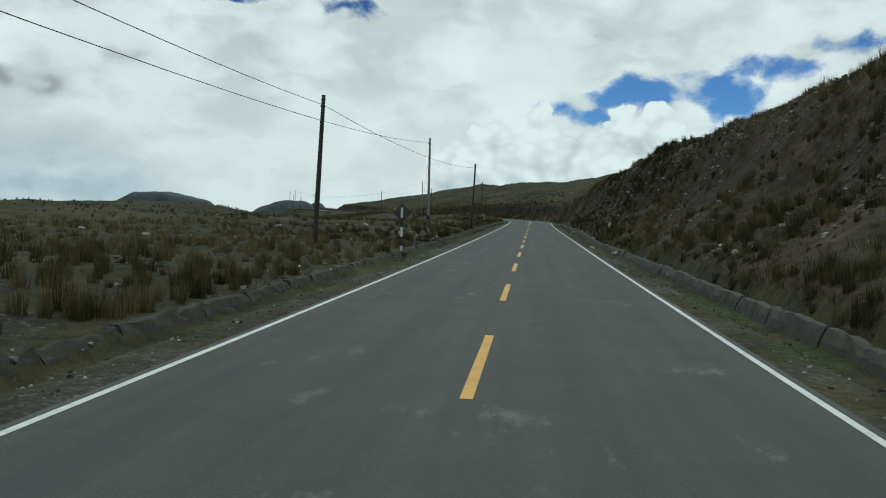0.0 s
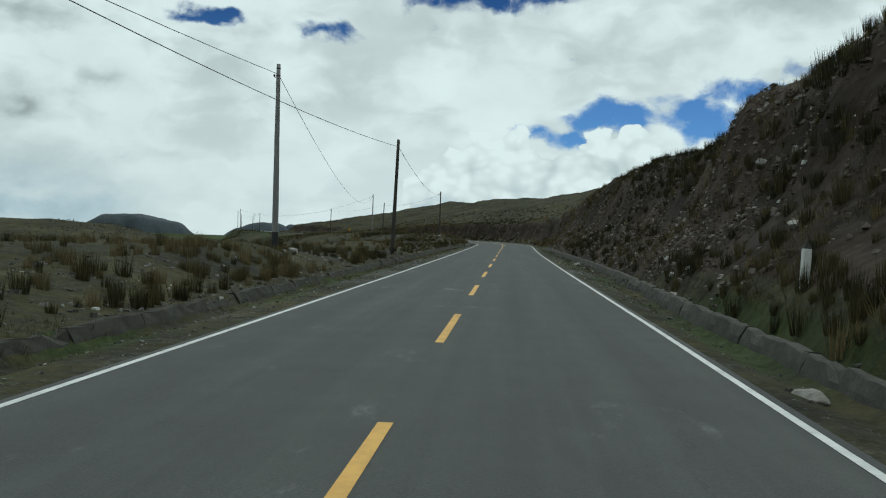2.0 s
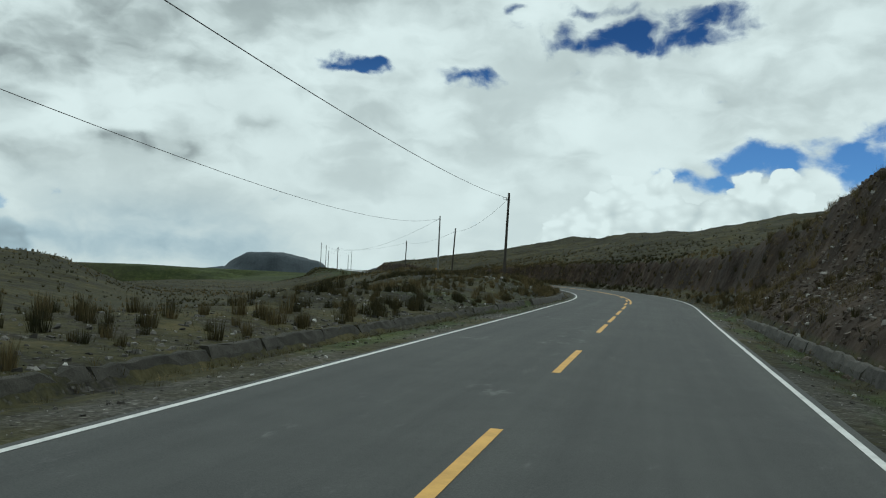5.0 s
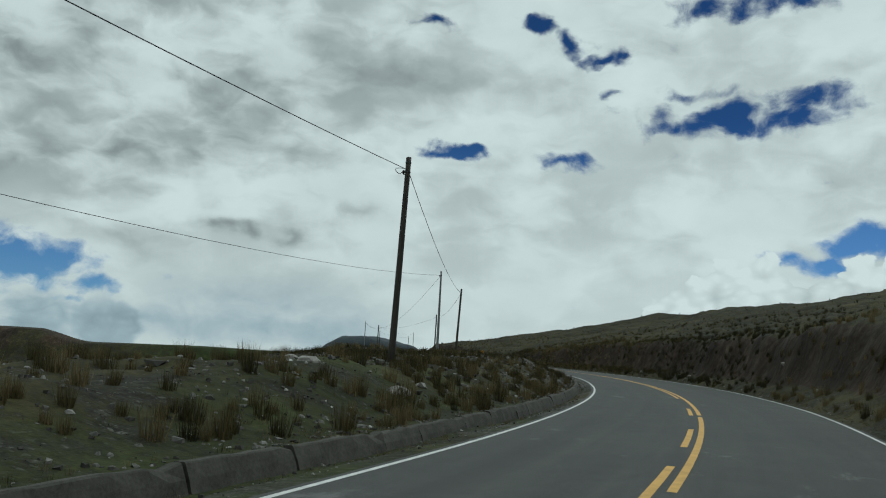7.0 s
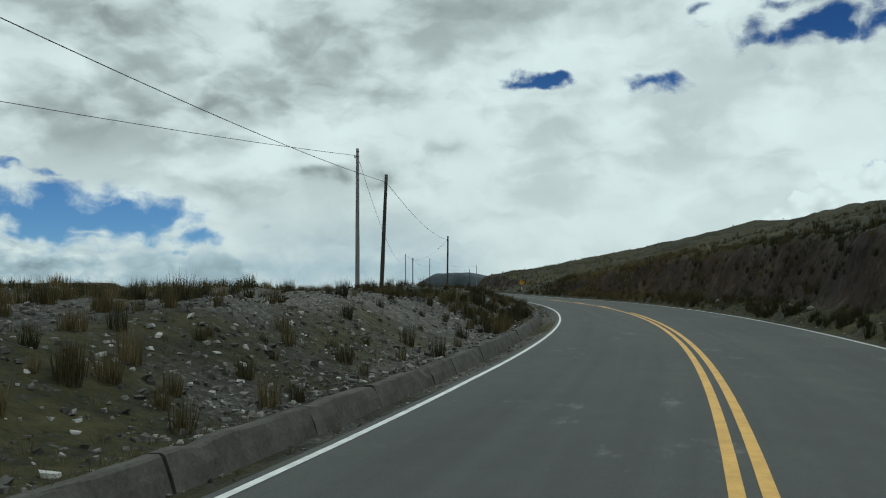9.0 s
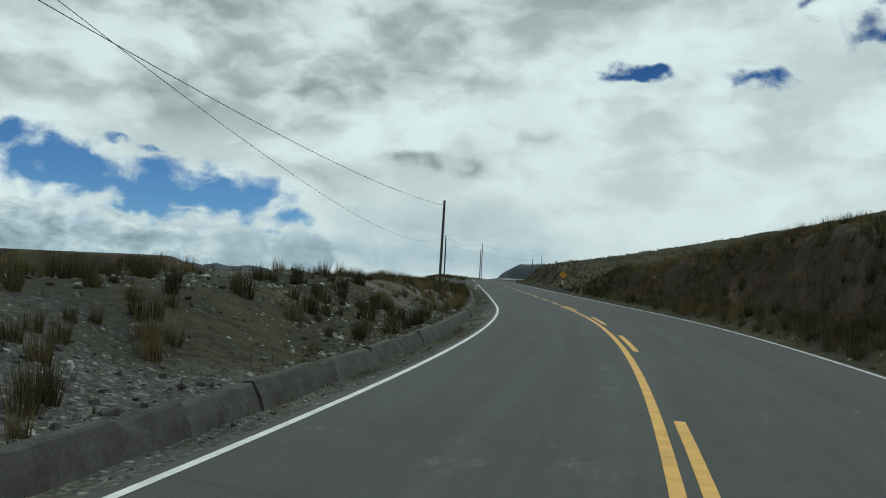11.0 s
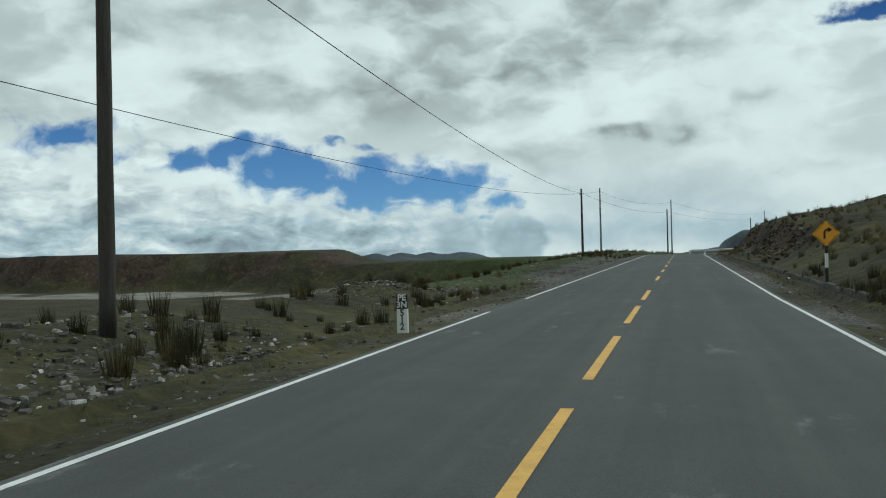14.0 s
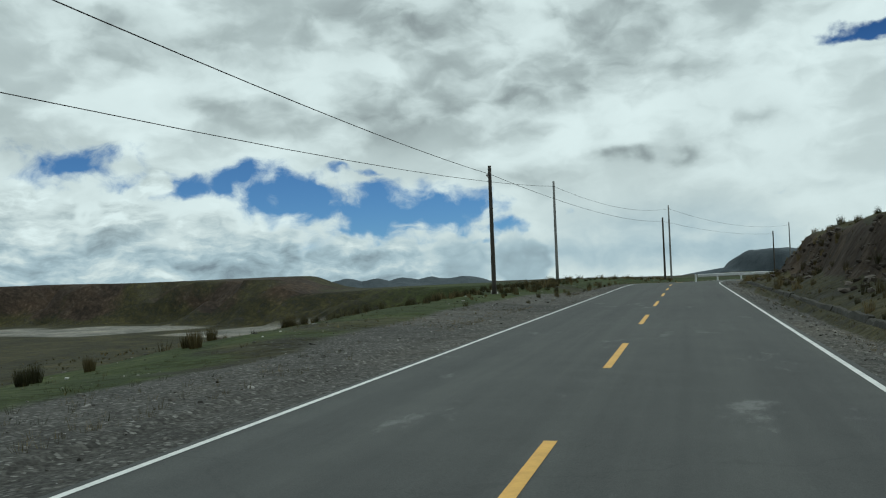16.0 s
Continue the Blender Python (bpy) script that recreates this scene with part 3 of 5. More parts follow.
def mat_asphalt():
    mt, nt, b = material("asphalt", 0.85, 0, 0.3)
    big = tex(nt, "ShaderNodeTexNoise", 0.12, 5, 0.6)
    mid = tex(nt, "ShaderNodeTexNoise", 1.1, 6, 0.65, off=(4, 8, 0))
    fine = tex(nt, "ShaderNodeTexNoise", 60.0, 4, 0.7)
    chip = tex(nt, "ShaderNodeTexVoronoi", 70.0)
    col = ramp_of(nt, fine, (0.3, (0.040, 0.042, 0.040)), (0.7, (0.074, 0.076, 0.073)))
    col = mix_of(nt, 0.5, col, ramp_of(nt, big, (0.3, (0.80, 0.80, 0.80)), (0.7, (1.22, 1.22, 1.2))), "MULTIPLY")
    col = mix_of(nt, 0.5, col, ramp_of(nt, mid, (0.35, (0.82, 0.82, 0.82)), (0.68, (1.15, 1.15, 1.14))), "MULTIPLY")
    track = attribute(nt, "track")
    col = mix_of(nt, track, col, mix_of(nt, 1.0, col, (0.84, 0.84, 0.85), "MULTIPLY"))
    lane = nt.nodes.new("ShaderNodeCombineXYZ")
    nt.links.new(attribute(nt, "across"), lane.inputs[0])
    nt.links.new(attribute(nt, "along"), lane.inputs[1])

    def lane_noise(scale, detail, rough, stretch, off=(0, 0, 0)):
        mp, n = nt.nodes.new("ShaderNodeMapping"), nt.nodes.new("ShaderNodeTexNoise")
        mp.inputs["Scale"].default_value, mp.inputs["Location"].default_value = stretch, off
        n.inputs["Scale"].default_value, n.inputs["Detail"].default_value, n.inputs["Roughness"].default_value = scale, detail, rough
        nt.links.new(lane.outputs[0], mp.inputs[0])
        nt.links.new(mp.outputs[0], n.inputs["Vector"])
        return n.outputs["Fac"]
    # faint streaks along the lanes, pale scuffs, tar-dark spots
    col = mix_of(nt, 0.6, col, ramp_of(nt, lane_noise(1.0, 5, 0.6, (2.2, 0.05, 1)), (0.35, (0.80, 0.80, 0.81)), (0.65, (1.20, 1.20, 1.18))), "MULTIPLY")
    scuff = level(nt, lane_noise(1.0, 8, 0.72, (0.9, 0.35, 1), (31, 2, 0)), 0.585, 0.69)
    col = mix_of(nt, mix_of(nt, 1.0, scuff, (0.42, 0.42, 0.42), "MULTIPLY"), col, (0.20, 0.20, 0.195))
    tar = level(nt, lane_noise(1.0, 6, 0.6, (0.8, 0.14, 1), (5, 77, 0)), 0.62, 0.66)
    col = mix_of(nt, mix_of(nt, 1.0, tar, (0.35, 0.35, 0.35), "MULTIPLY"), col, (0.040, 0.041, 0.042))
    vor = nt.nodes.new("ShaderNodeTexVoronoi")
    vor.feature, vor.voronoi_dimensions = "DISTANCE_TO_EDGE", "2D"
    vor.inputs["Scale"].default_value = 1.0
    vm, vw = nt.nodes.new("ShaderNodeMapping"), nt.nodes.new("ShaderNodeVectorMath")
    vm.inputs["Scale"].default_value = (0.07, 0.045, 1)
    vw.operation = "MULTIPLY_ADD"
    vn = nt.nodes.new("ShaderNodeTexNoise")
    vn.inputs["Scale"].default_value, vn.inputs["Detail"].default_value = 1.3, 6
    nt.links.new(lane.outputs[0], vn.inputs["Vector"])
    nt.links.new(vn.outputs["Color"], vw.inputs[0])
    vw.inputs[1].default_value = (1.4, 1.4, 0)
    nt.links.new(lane.outputs[0], vw.inputs[2])
    nt.links.new(vw.outputs[0], vm.inputs[0])
    nt.links.new(vm.outputs[0], vor.inputs["Vector"])
    crack = nt.nodes.new("ShaderNodeMath")
    crack.operation = "LESS_THAN"
    crack.inputs[1].default_value = 0.0014
    nt.links.new(vor.outputs["Distance"], crack.inputs[0])
    col = mix_of(nt, mix_of(nt, 1.0, crack.outputs[0], (0.28, 0.28, 0.28), "MULTIPLY"), col, (0.028, 0.028, 0.028))
    nt.links.new(col, b.inputs["Base Color"])
    bump_of(nt, b, mix_of(nt, 0.5, fine, chip), 0.5, 0.008)
    return mt


def mat_paint(name, rgb, worn=0.62):
    mt, nt, b = material(name, 0.7, 0, 0.35)
    n, f = tex(nt, "ShaderNodeTexNoise", 2.3, 8, 0.75), tex(nt, "ShaderNodeTexNoise", 40.0, 4, 0.7)
    dirt = tuple(0.72 * c for c in rgb)
    col = mix_of(nt, level(nt, n, 0.35, 0.7), rgb, dirt)
    col = mix_of(nt, level(nt, mix_of(nt, 0.5, n, f), worn, worn + 0.06), col, (0.10, 0.10, 0.095))
    nt.links.new(col, b.inputs["Base Color"])
    bump_of(nt, b, f, 0.3, 0.004)
    return mt


def mat_plain(name, lo, hi, scale=3.0, rough=0.8, bump=0.4, dist=0.01, metal=0.0, stretch=(1, 1, 1), spec=0.3, coord="Object"):
    mt, nt, b = material(name, rough, metal, spec)
    n, f = tex(nt, "ShaderNodeTexNoise", scale, 7, 0.65, coord, stretch=stretch), tex(nt, "ShaderNodeTexNoise", scale * 9, 5, 0.7, coord, stretch=stretch)
    col = ramp_of(nt, mix_of(nt, 0.4, n, f), (0.32, lo), (0.68, hi))
    info = nt.nodes.new("ShaderNodeObjectInfo")
    col = mix_of(nt, 0.35, col, ramp_of(nt, info.outputs["Random"], (0.0, (0.7, 0.7, 0.7)), (1.0, (1.3, 1.3, 1.3))), "MULTIPLY")
    nt.links.new(col, b.inputs["Base Color"])
    bump_of(nt, b, mix_of(nt, 0.5, n, f), bump, dist)
    return mt


def mat_island(name, *stops, rough=0.9, bump=0.5, scale=12.0):
    """Each loose piece takes its own shade."""
    mt, nt, b = material(name, rough, 0, 0.2)
    g = nt.nodes.new("ShaderNodeNewGeometry")
    col = ramp_of(nt, g.outputs["Random Per Island"], *stops)
    f = tex(nt, "ShaderNodeTexNoise", scale, 5, 0.65)
    col = mix_of(nt, 0.6, col, ramp_of(nt, f, (0.3, (0.65, 0.65, 0.65)), (0.7, (1.3, 1.3, 1.3))), "MULTIPLY")
    nt.links.new(col, b.inputs["Base Color"])
    if bump:
        bump_of(nt, b, f, bump, 0.02)
    return mt


def mat_tuft():
    """Coarse grass: green-brown to straw by clump, each blade a little different."""
    mt, nt, b = material("coarse_grass", 0.85, 0, 0.15)
    col = ramp_of(nt, attribute(nt, "tone"), (0.0, (0.024, 0.025, 0.010)), (0.4, (0.050, 0.044, 0.019)), (0.75, (0.098, 0.079, 0.037)), (1.0, (0.165, 0.132, 0.068)))
    g = nt.nodes.new("ShaderNodeNewGeometry")
    col = mix_of(nt, 0.8, col, ramp_of(nt, g.outputs["Random Per Island"], (0.0, (0.5, 0.5, 0.48)), (1.0, (1.45, 1.4, 1.3))), "MULTIPLY")
    nt.links.new(col, b.inputs["Base Color"])
    return mt


M_GROUND, M_ASPHALT = mat_ground(), mat_asphalt()
M_WHITE, M_YELLOW = mat_paint("worn_white_paint", (0.62, 0.62, 0.60), 0.60), mat_paint("worn_yellow_paint", (0.60, 0.35, 0.085), 0.62)
M_CONCRETE = mat_plain("weathered_concrete", (0.020, 0.019, 0.016), (0.088, 0.083, 0.071), 1.9, 0.92, 0.6, 0.02)
M_OLD_CONCRETE = mat_plain("mossy_broken_concrete", (0.016, 0.016, 0.012), (0.062, 0.058, 0.048), 2.6, 0.95, 0.9, 0.03)
M_WOOD = mat_plain("dark_weathered_wood", (0.022, 0.019, 0.016), (0.075, 0.066, 0.055), 2.2, 0.85, 0.6, 0.01, stretch=(6, 6, 0.5))
M_POLE_GREY = mat_plain("grey_concrete_pole", (0.13, 0.13, 0.125), (0.25, 0.25, 0.24), 1.4, 0.85, 0.4, 0.008, stretch=(3, 3, 0.6))
M_WIRE = mat_plain("dull_black_cable", (0.018, 0.018, 0.018), (0.035, 0.035, 0.035), 8, 0.6, 0.0)
M_SIGN_BACK = mat_plain("dull_grey_steel", (0.035, 0.037, 0.038), (0.07, 0.072, 0.074), 5, 0.55, 0.2, 0.003, metal=0.3)
M_SIGN_YELLOW = mat_plain("yellow_sign_sheet", (0.60, 0.26, 0.015), (0.72, 0.33, 0.025), 6, 0.5, 0.1, 0.002)
M_BLACK = mat_plain("black_enamel", (0.012, 0.012, 0.012), (0.03, 0.03, 0.03), 6, 0.6, 0.2, 0.003)
M_ENAMEL = mat_plain("chalky_white_enamel", (0.48, 0.48, 0.45), (0.70, 0.70, 0.67), 5, 0.7, 0.3, 0.004)
M_STEEL = mat_plain("galvanised_steel", (0.50, 0.51, 0.52), (0.72, 0.73, 0.74), 3, 0.45, 0.1, 0.003, metal=0.4)
M_TUFT = mat_tuft()
M_STONE = mat_island("grey_field_stone", (0.0, (0.035, 0.033, 0.029)), (0.5, (0.085, 0.080, 0.071)), (0.82, (0.17, 0.162, 0.148)), (0.95, (0.27, 0.26, 0.24)), (1.0, (0.46, 0.45, 0.42)), scale=7.0)
M_DARK_STONE = mat_island("dark_bank_rock", (0.0, (0.030, 0.024, 0.019)), (0.6, (0.062, 0.050, 0.040)), (1.0, (0.12, 0.105, 0.09)), scale=5.0)
M_BANK_STONE = mat_island("brown_bank_stone", (0.0, (0.038, 0.030, 0.023)), (0.55, (0.088, 0.070, 0.056)), (0.84, (0.15, 0.128, 0.108)), (0.96, (0.26, 0.245, 0.22)), (1.0, (0.40, 0.39, 0.36)), scale=6.0)
M_BOULDER = mat_plain("pale_limestone", (0.15, 0.14, 0.12), (0.38, 0.36, 0.33), 2.5, 0.9, 0.8, 0.03)
# Rock colour with the blue-grey haze of distance mixed into it.
M_FAR = mat_plain("hazed_rocky_slope", (0.030, 0.040, 0.048), (0.075, 0.090, 0.100), 0.012, 0.95, 0.3, 2.0)
M_CERAMIC = mat_plain("brown_glazed_ceramic", (0.05, 0.03, 0.02), (0.09, 0.05, 0.03), 6, 0.25, 0.0)

# ---------------------------------------------------------------- builders
def mesh_of(name, verts, faces, mat, smooth_shade=False):
    me = bpy.data.meshes.new(name)
    me.from_pydata([tuple(v) for v in verts], [], faces)
    me.materials.append(mat)
    if smooth_shade:
        me.polygons.foreach_set("use_smooth", [True] * len(me.polygons))
    me.update()
    return me


def big_mesh(name, verts, tris, mat, smooth_shade=False):
    """A mesh from arrays of vertices and triangles or quads."""
    me = bpy.data.meshes.new(name)
    n, k = tris.shape
    me.vertices.add(len(verts))
    me.vertices.foreach_set("co", np.ascontiguousarray(verts, np.float32).ravel())
    me.loops.add(n * k)
    me.loops.foreach_set("vertex_index", np.ascontiguousarray(tris, np.int32).ravel())
    me.polygons.add(n)
    me.polygons.foreach_set("loop_start", np.arange(0, n * k, k, dtype=np.int32))
    me.polygons.foreach_set("use_smooth", np.full(n, smooth_shade))
    me.materials.append(mat)
    me.update(calc_edges=True)
    return me


def part(name, bm, mat, parent, label="", m=None, smooth_shade=False):
    """Links a bmesh (or a ready mesh) as one mesh object under a thing or a part."""
    if isinstance(bm, bmesh.types.BMesh):
        me = bpy.data.meshes.new(name)
        bm.to_mesh(me)
        bm.free()
        me.materials.append(mat)
        if smooth_shade:
            me.polygons.foreach_set("use_smooth", [True] * len(me.polygons))
    else:
        me = bm
    ob = new(name, me)
    ob.parent = parent
    if m is not None:
        ob.matrix_local = m
    if label:
        ob["label"] = label
    return ob


def grid_faces(nr, nc):
    i = np.arange(nr - 1)[:, None] * nc + np.arange(nc - 1)[None, :]
    i = i.ravel()
    return np.stack([i, i + 1, i + nc + 1, i + nc], 1)


def ribbon(name, s_list, d_lo, d_hi, z_top, mat, thick=0.0):
    """A strip that follows the road between two offsets."""
    s = np.asarray(s_list, float)
    x0, y0 = plan(s, d_lo + 0 * s)
    x1, y1 = plan(s, d_hi + 0 * s)
    n = len(s)
    z_top = z_top + sag(s)
    if not thick:
        v = np.concatenate([np.stack([x0, y0, z_top], 1), np.stack([x1, y1, z_top], 1)])
        f = [(i, i + n, i + n + 1, i + 1) for i in range(n - 1)]
        return mesh_of(name, v, f, mat)
    v = np.concatenate([np.stack([a, b, z], 1) for a, b, z in ((x0, y0, z_top), (x1, y1, z_top), (x0, y0, z_top - thick), (x1, y1, z_top - thick))])
    f = []
    for i in range(n - 1):
        f += [(i, i + n, i + n + 1, i + 1), (i + 1, i + 1 + 2 * n, i + 2 * n, i), (i + n, i + 3 * n, i + 3 * n + 1, i + n + 1)]
    f += [(0, 2 * n, 3 * n, n), (n - 1, 2 * n - 1, 4 * n - 1, 3 * n - 1)]
    return mesh_of(name, v, f, mat)


def cyl(bm, r0, r1, z0, z1, seg=12, x=0.0, y=0.0, rings=1, wob=0.0):
    rows = []
    for k in range(rings + 1):
        u = k / rings
        r = r0 + (r1 - r0) * u
        rows.append([bm.verts.new((x + (r + wob * random.uniform(-1, 1)) * math.cos(2 * math.pi * i / seg), y + (r + wob * random.uniform(-1, 1)) * math.sin(2 * math.pi * i / seg), z0 + (z1 - z0) * u)) for i in range(seg)])
    for a, b in zip(rows, rows[1:]):
        for i in range(seg):
            bm.faces.new((a[i], a[(i + 1) % seg], b[(i + 1) % seg], b[i]))
    bm.faces.new(rows[0][::-1])
    bm.faces.new(rows[-1])
    return bm


def box(bm, x0, x1, y0, y1, z0, z1, bevel=0.0):
    v = [bm.verts.new(p) for p in ((x0, y0, z0), (x1, y0, z0), (x1, y1, z0), (x0, y1, z0), (x0, y0, z1), (x1, y0, z1), (x1, y1, z1), (x0, y1, z1))]
    fs = [bm.faces.new([v[i] for i in q]) for q in ((3, 2, 1, 0), (4, 5, 6, 7), (0, 1, 5, 4), (1, 2, 6, 5), (2, 3, 7, 6), (3, 0, 4, 7))]
    if bevel:
        bmesh.ops.bevel(bm, geom=list({e for f in fs for e in f.edges}), offset=bevel, segments=1, affect="EDGES")
    return bm


def outline(bm, pts, y0, y1):
    """An upright plate with the outline pts (x, z), from y0 to y1."""
    a = [bm.verts.new((x, y0, z)) for x, z in pts]
    b = [bm.verts.new((x, y1, z)) for x, z in pts]
    bm.faces.new(a)
    bm.faces.new(b[::-1])
    n = len(pts)
    for i in range(n):
        bm.faces.new((a[i], b[i], b[(i + 1) % n], a[(i + 1) % n]))
    bmesh.ops.recalc_face_normals(bm, faces=bm.faces)
    return bm

# ---------------------------------------------------------------- ground
def build_ground():
    def steps(lo, hi, first, grow):
        v, h = [lo], first
        while v[-1] < hi:
            v.append(v[-1] + h)
            h *= grow
        return v
    side = [0.0, 3.0, 3.72, 3.95, 4.2, 4.4, 4.6, 4.78, 4.9, 5.02, 5.15, 5.3, 5.45, 5.6, 5.78, 5.95, 6.15] + steps(6.4, 12, 0.28, 1.0) + steps(12.3, 60, 0.34, 1.045) + list(np.arange(64, 460, 6.0)) + steps(466, 3800, 8.0, 1.14)
    d = np.array([-v for v in side[:0:-1]] + side)
    s = np.array([-v for v in steps(12, 3300, 2.0, 1.16)][::-1] + list(np.arange(-10, 440, 0.8)) + list(np.arange(441, 480, 1.5)) + list(np.arange(480, 700, 4.0)) + steps(704, 4600, 6.0, 1.12))
    S, Dd = np.meshgrid(s, d, indexing="ij")
    Z = land(S, Dd)
    X, Y = plan(S, Dd)
    me = big_mesh("ground", np.stack([X, Y, Z], -1).reshape(-1, 3), grid_faces(len(s), len(d)), M_GROUND, True)
    a = np.abs(Dd)
    gz = np.gradient(Z, axis=1) / np.gradient(Dd, axis=1)
    n1 = fbm(X, Y, 14.0, 71, 3)
    gravel = np.clip(tab(S, 328, 0.36, 344, 1.05) + 0.5 * fbm(X, Y, 2.5, 74, 2) - smooth((a - 4.5) / 0.9), 0, 1)
    pull = smooth((S - 332) / 10) * smooth((430 - S) / 20)
    gravel = np.maximum(gravel, np.where(Dd < 0, pull * smooth((tab(S, 308, 9.5, 318, 8.5, 326, 6.2, 336, 6.2, 346, 8.6, 372, 9.4, 395, 7.5, 415, 6.0) - a + 2.0 * n1) / 2.2) * 0.9, 0))
    gravel = np.maximum(gravel, np.where(Dd < 0, smooth((S - 190) / 20) * smooth((300 - S) / 20) * smooth((17 - a) / 6) * np.clip(tab(S, 195, 0.25, 215, 0.42, 250, 0.45) + 0.9 * n1 + 0.6 * fbm(X, Y, 3.0, 77, 2), 0, 0.8), 0))
    earth = np.where((Dd > 5.6) & (Dd < 30), np.maximum(smooth((np.abs(gz) - 0.55) / 0.5), 0.55 * smooth((np.abs(gz) - 0.25) / 0.3) * smooth((175 - S) / 15)), 0)
    lawn = np.where(Dd < 0, np.maximum((0.15 * smooth((S - 300) / 8) + 0.75 * smooth((S - 328) / 8)) * smooth((26 - a) / 10) * smooth((a - 4.8) / 1.5), 0.42 * smooth((S - 95) / 15) * smooth((200 - S) / 20) * smooth((20 - a) / 10)), 0)
    lawn = lawn * np.clip(0.75 + 1.3 * n1 + 0.6 * fbm(X, Y, 3.5, 72, 2), 0, 1)
    lawn = np.maximum(lawn, 0.7 * smooth((180 - S) / 20) * smooth((a - 4.0) / 0.25) * smooth((5.6 - a) / 0.4) * np.clip(0.6 + 1.5 * fbm(X, Y, 2.5, 70, 3), 0, 1))
    across, along = river(X, Y)
    sand = smooth((across + 80) / 14) * smooth((-12 - across) / 14) * smooth((along + 120) / 40) * smooth((240 - along) / 110) * (Z < -11.5) * np.clip(0.75 + 1.7 * fbm(X, Y, 30.0, 73, 3), 0, 1)
    bare = smooth((across + 12) / 8) * smooth((60 - across) / 15) * smooth((along + 30) / 40) * (Z > -13)
    streak = fbm(X, Y, 22.0, 75, 3)
    earth = np.maximum(earth, bare * np.clip(0.68 + 1.5 * streak + 0.8 * fbm(X, Y, 9.0, 78, 2), 0, 0.9))
    sand = np.maximum(sand, bare * smooth((fbm(X, Y, 26.0, 76, 4) + 0.6 * fbm(X, Y, 8.0, 79, 2) + 0.25 * np.exp(-((along - 95) / 28) ** 2) - 0.30) / 0.25) * 0.36)
    lawn = np.maximum(lawn, np.maximum(np.exp(-((X + 155) ** 2 + (Y - 640) ** 2) / 1.6e4), 0.4 * np.exp(-((X + 950) ** 2 + (Y - 2900) ** 2) / 3.0e5)))
    for name, arr in (("gravel", gravel), ("earth", earth), ("lawn", lawn), ("sand", sand)):
        at = me.attributes.new(name, "FLOAT", "POINT")
        at.data.foreach_set("value", np.ascontiguousarray(arr, np.float32).ravel())
    ob = new("ground", me)
    return tagged(ob, "stony highland ground with short grass, gravel verge and cut bank", "ground", kind="structure")


build_ground()

def far_hill(x, y, rx, ry, rot, z_top, soft, rugged, label, tilt=0.0):
    """A hill on the horizon with a foot below the plain."""
    n = 64
    g = np.linspace(-1.35, 1.35, n)
    U, V = np.meshgrid(g, g, indexing="ij")
    c, q = math.cos(radians(rot)), math.sin(radians(rot))
    X, Y = x + U * rx * c - V * ry * q, y + U * rx * q + V * ry * c
    r = np.sqrt(U * U + V * V) * (1 + 0.35 * fbm(X, Y, rx * 0.9, 47, 4))
    k = smooth((1.1 - r) / soft) * (1 - 0.22 * np.clip(r, 0, 1.2) ** 2 + 0.10 * fbm(X, Y, rx * 0.5, 44, 3))
    Z = -75 + (z_top + 75) * k * (1 - rugged * (np.abs(fbm(X, Y, rx * 0.35, 48, 4)) + 0.5 * fbm(X, Y, rx * 0.8, 49, 2)))
    Z = -75 + (Z + 75) * (1 - tilt * np.clip(U + 0.5, 0, 2))
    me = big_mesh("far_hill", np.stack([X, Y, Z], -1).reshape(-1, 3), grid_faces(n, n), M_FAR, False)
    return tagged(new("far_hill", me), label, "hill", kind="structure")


# The hills share one base colour that already holds the distance haze.
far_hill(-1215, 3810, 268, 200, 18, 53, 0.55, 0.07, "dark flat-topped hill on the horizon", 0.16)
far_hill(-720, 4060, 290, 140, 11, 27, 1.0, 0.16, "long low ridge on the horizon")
far_hill(-600, 4080, 110, 90, 8, 27, 1.1, 0.12, "small haze-blue knoll on the horizon")
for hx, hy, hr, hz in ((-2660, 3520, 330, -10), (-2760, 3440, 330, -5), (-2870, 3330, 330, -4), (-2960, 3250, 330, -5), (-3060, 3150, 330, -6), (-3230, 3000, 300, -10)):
    far_hill(hx, hy, hr, 190, 42, hz, 1.3, 0.26, "haze-blue jagged range far beyond the plateau")
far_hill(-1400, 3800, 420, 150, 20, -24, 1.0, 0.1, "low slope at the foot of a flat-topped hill")

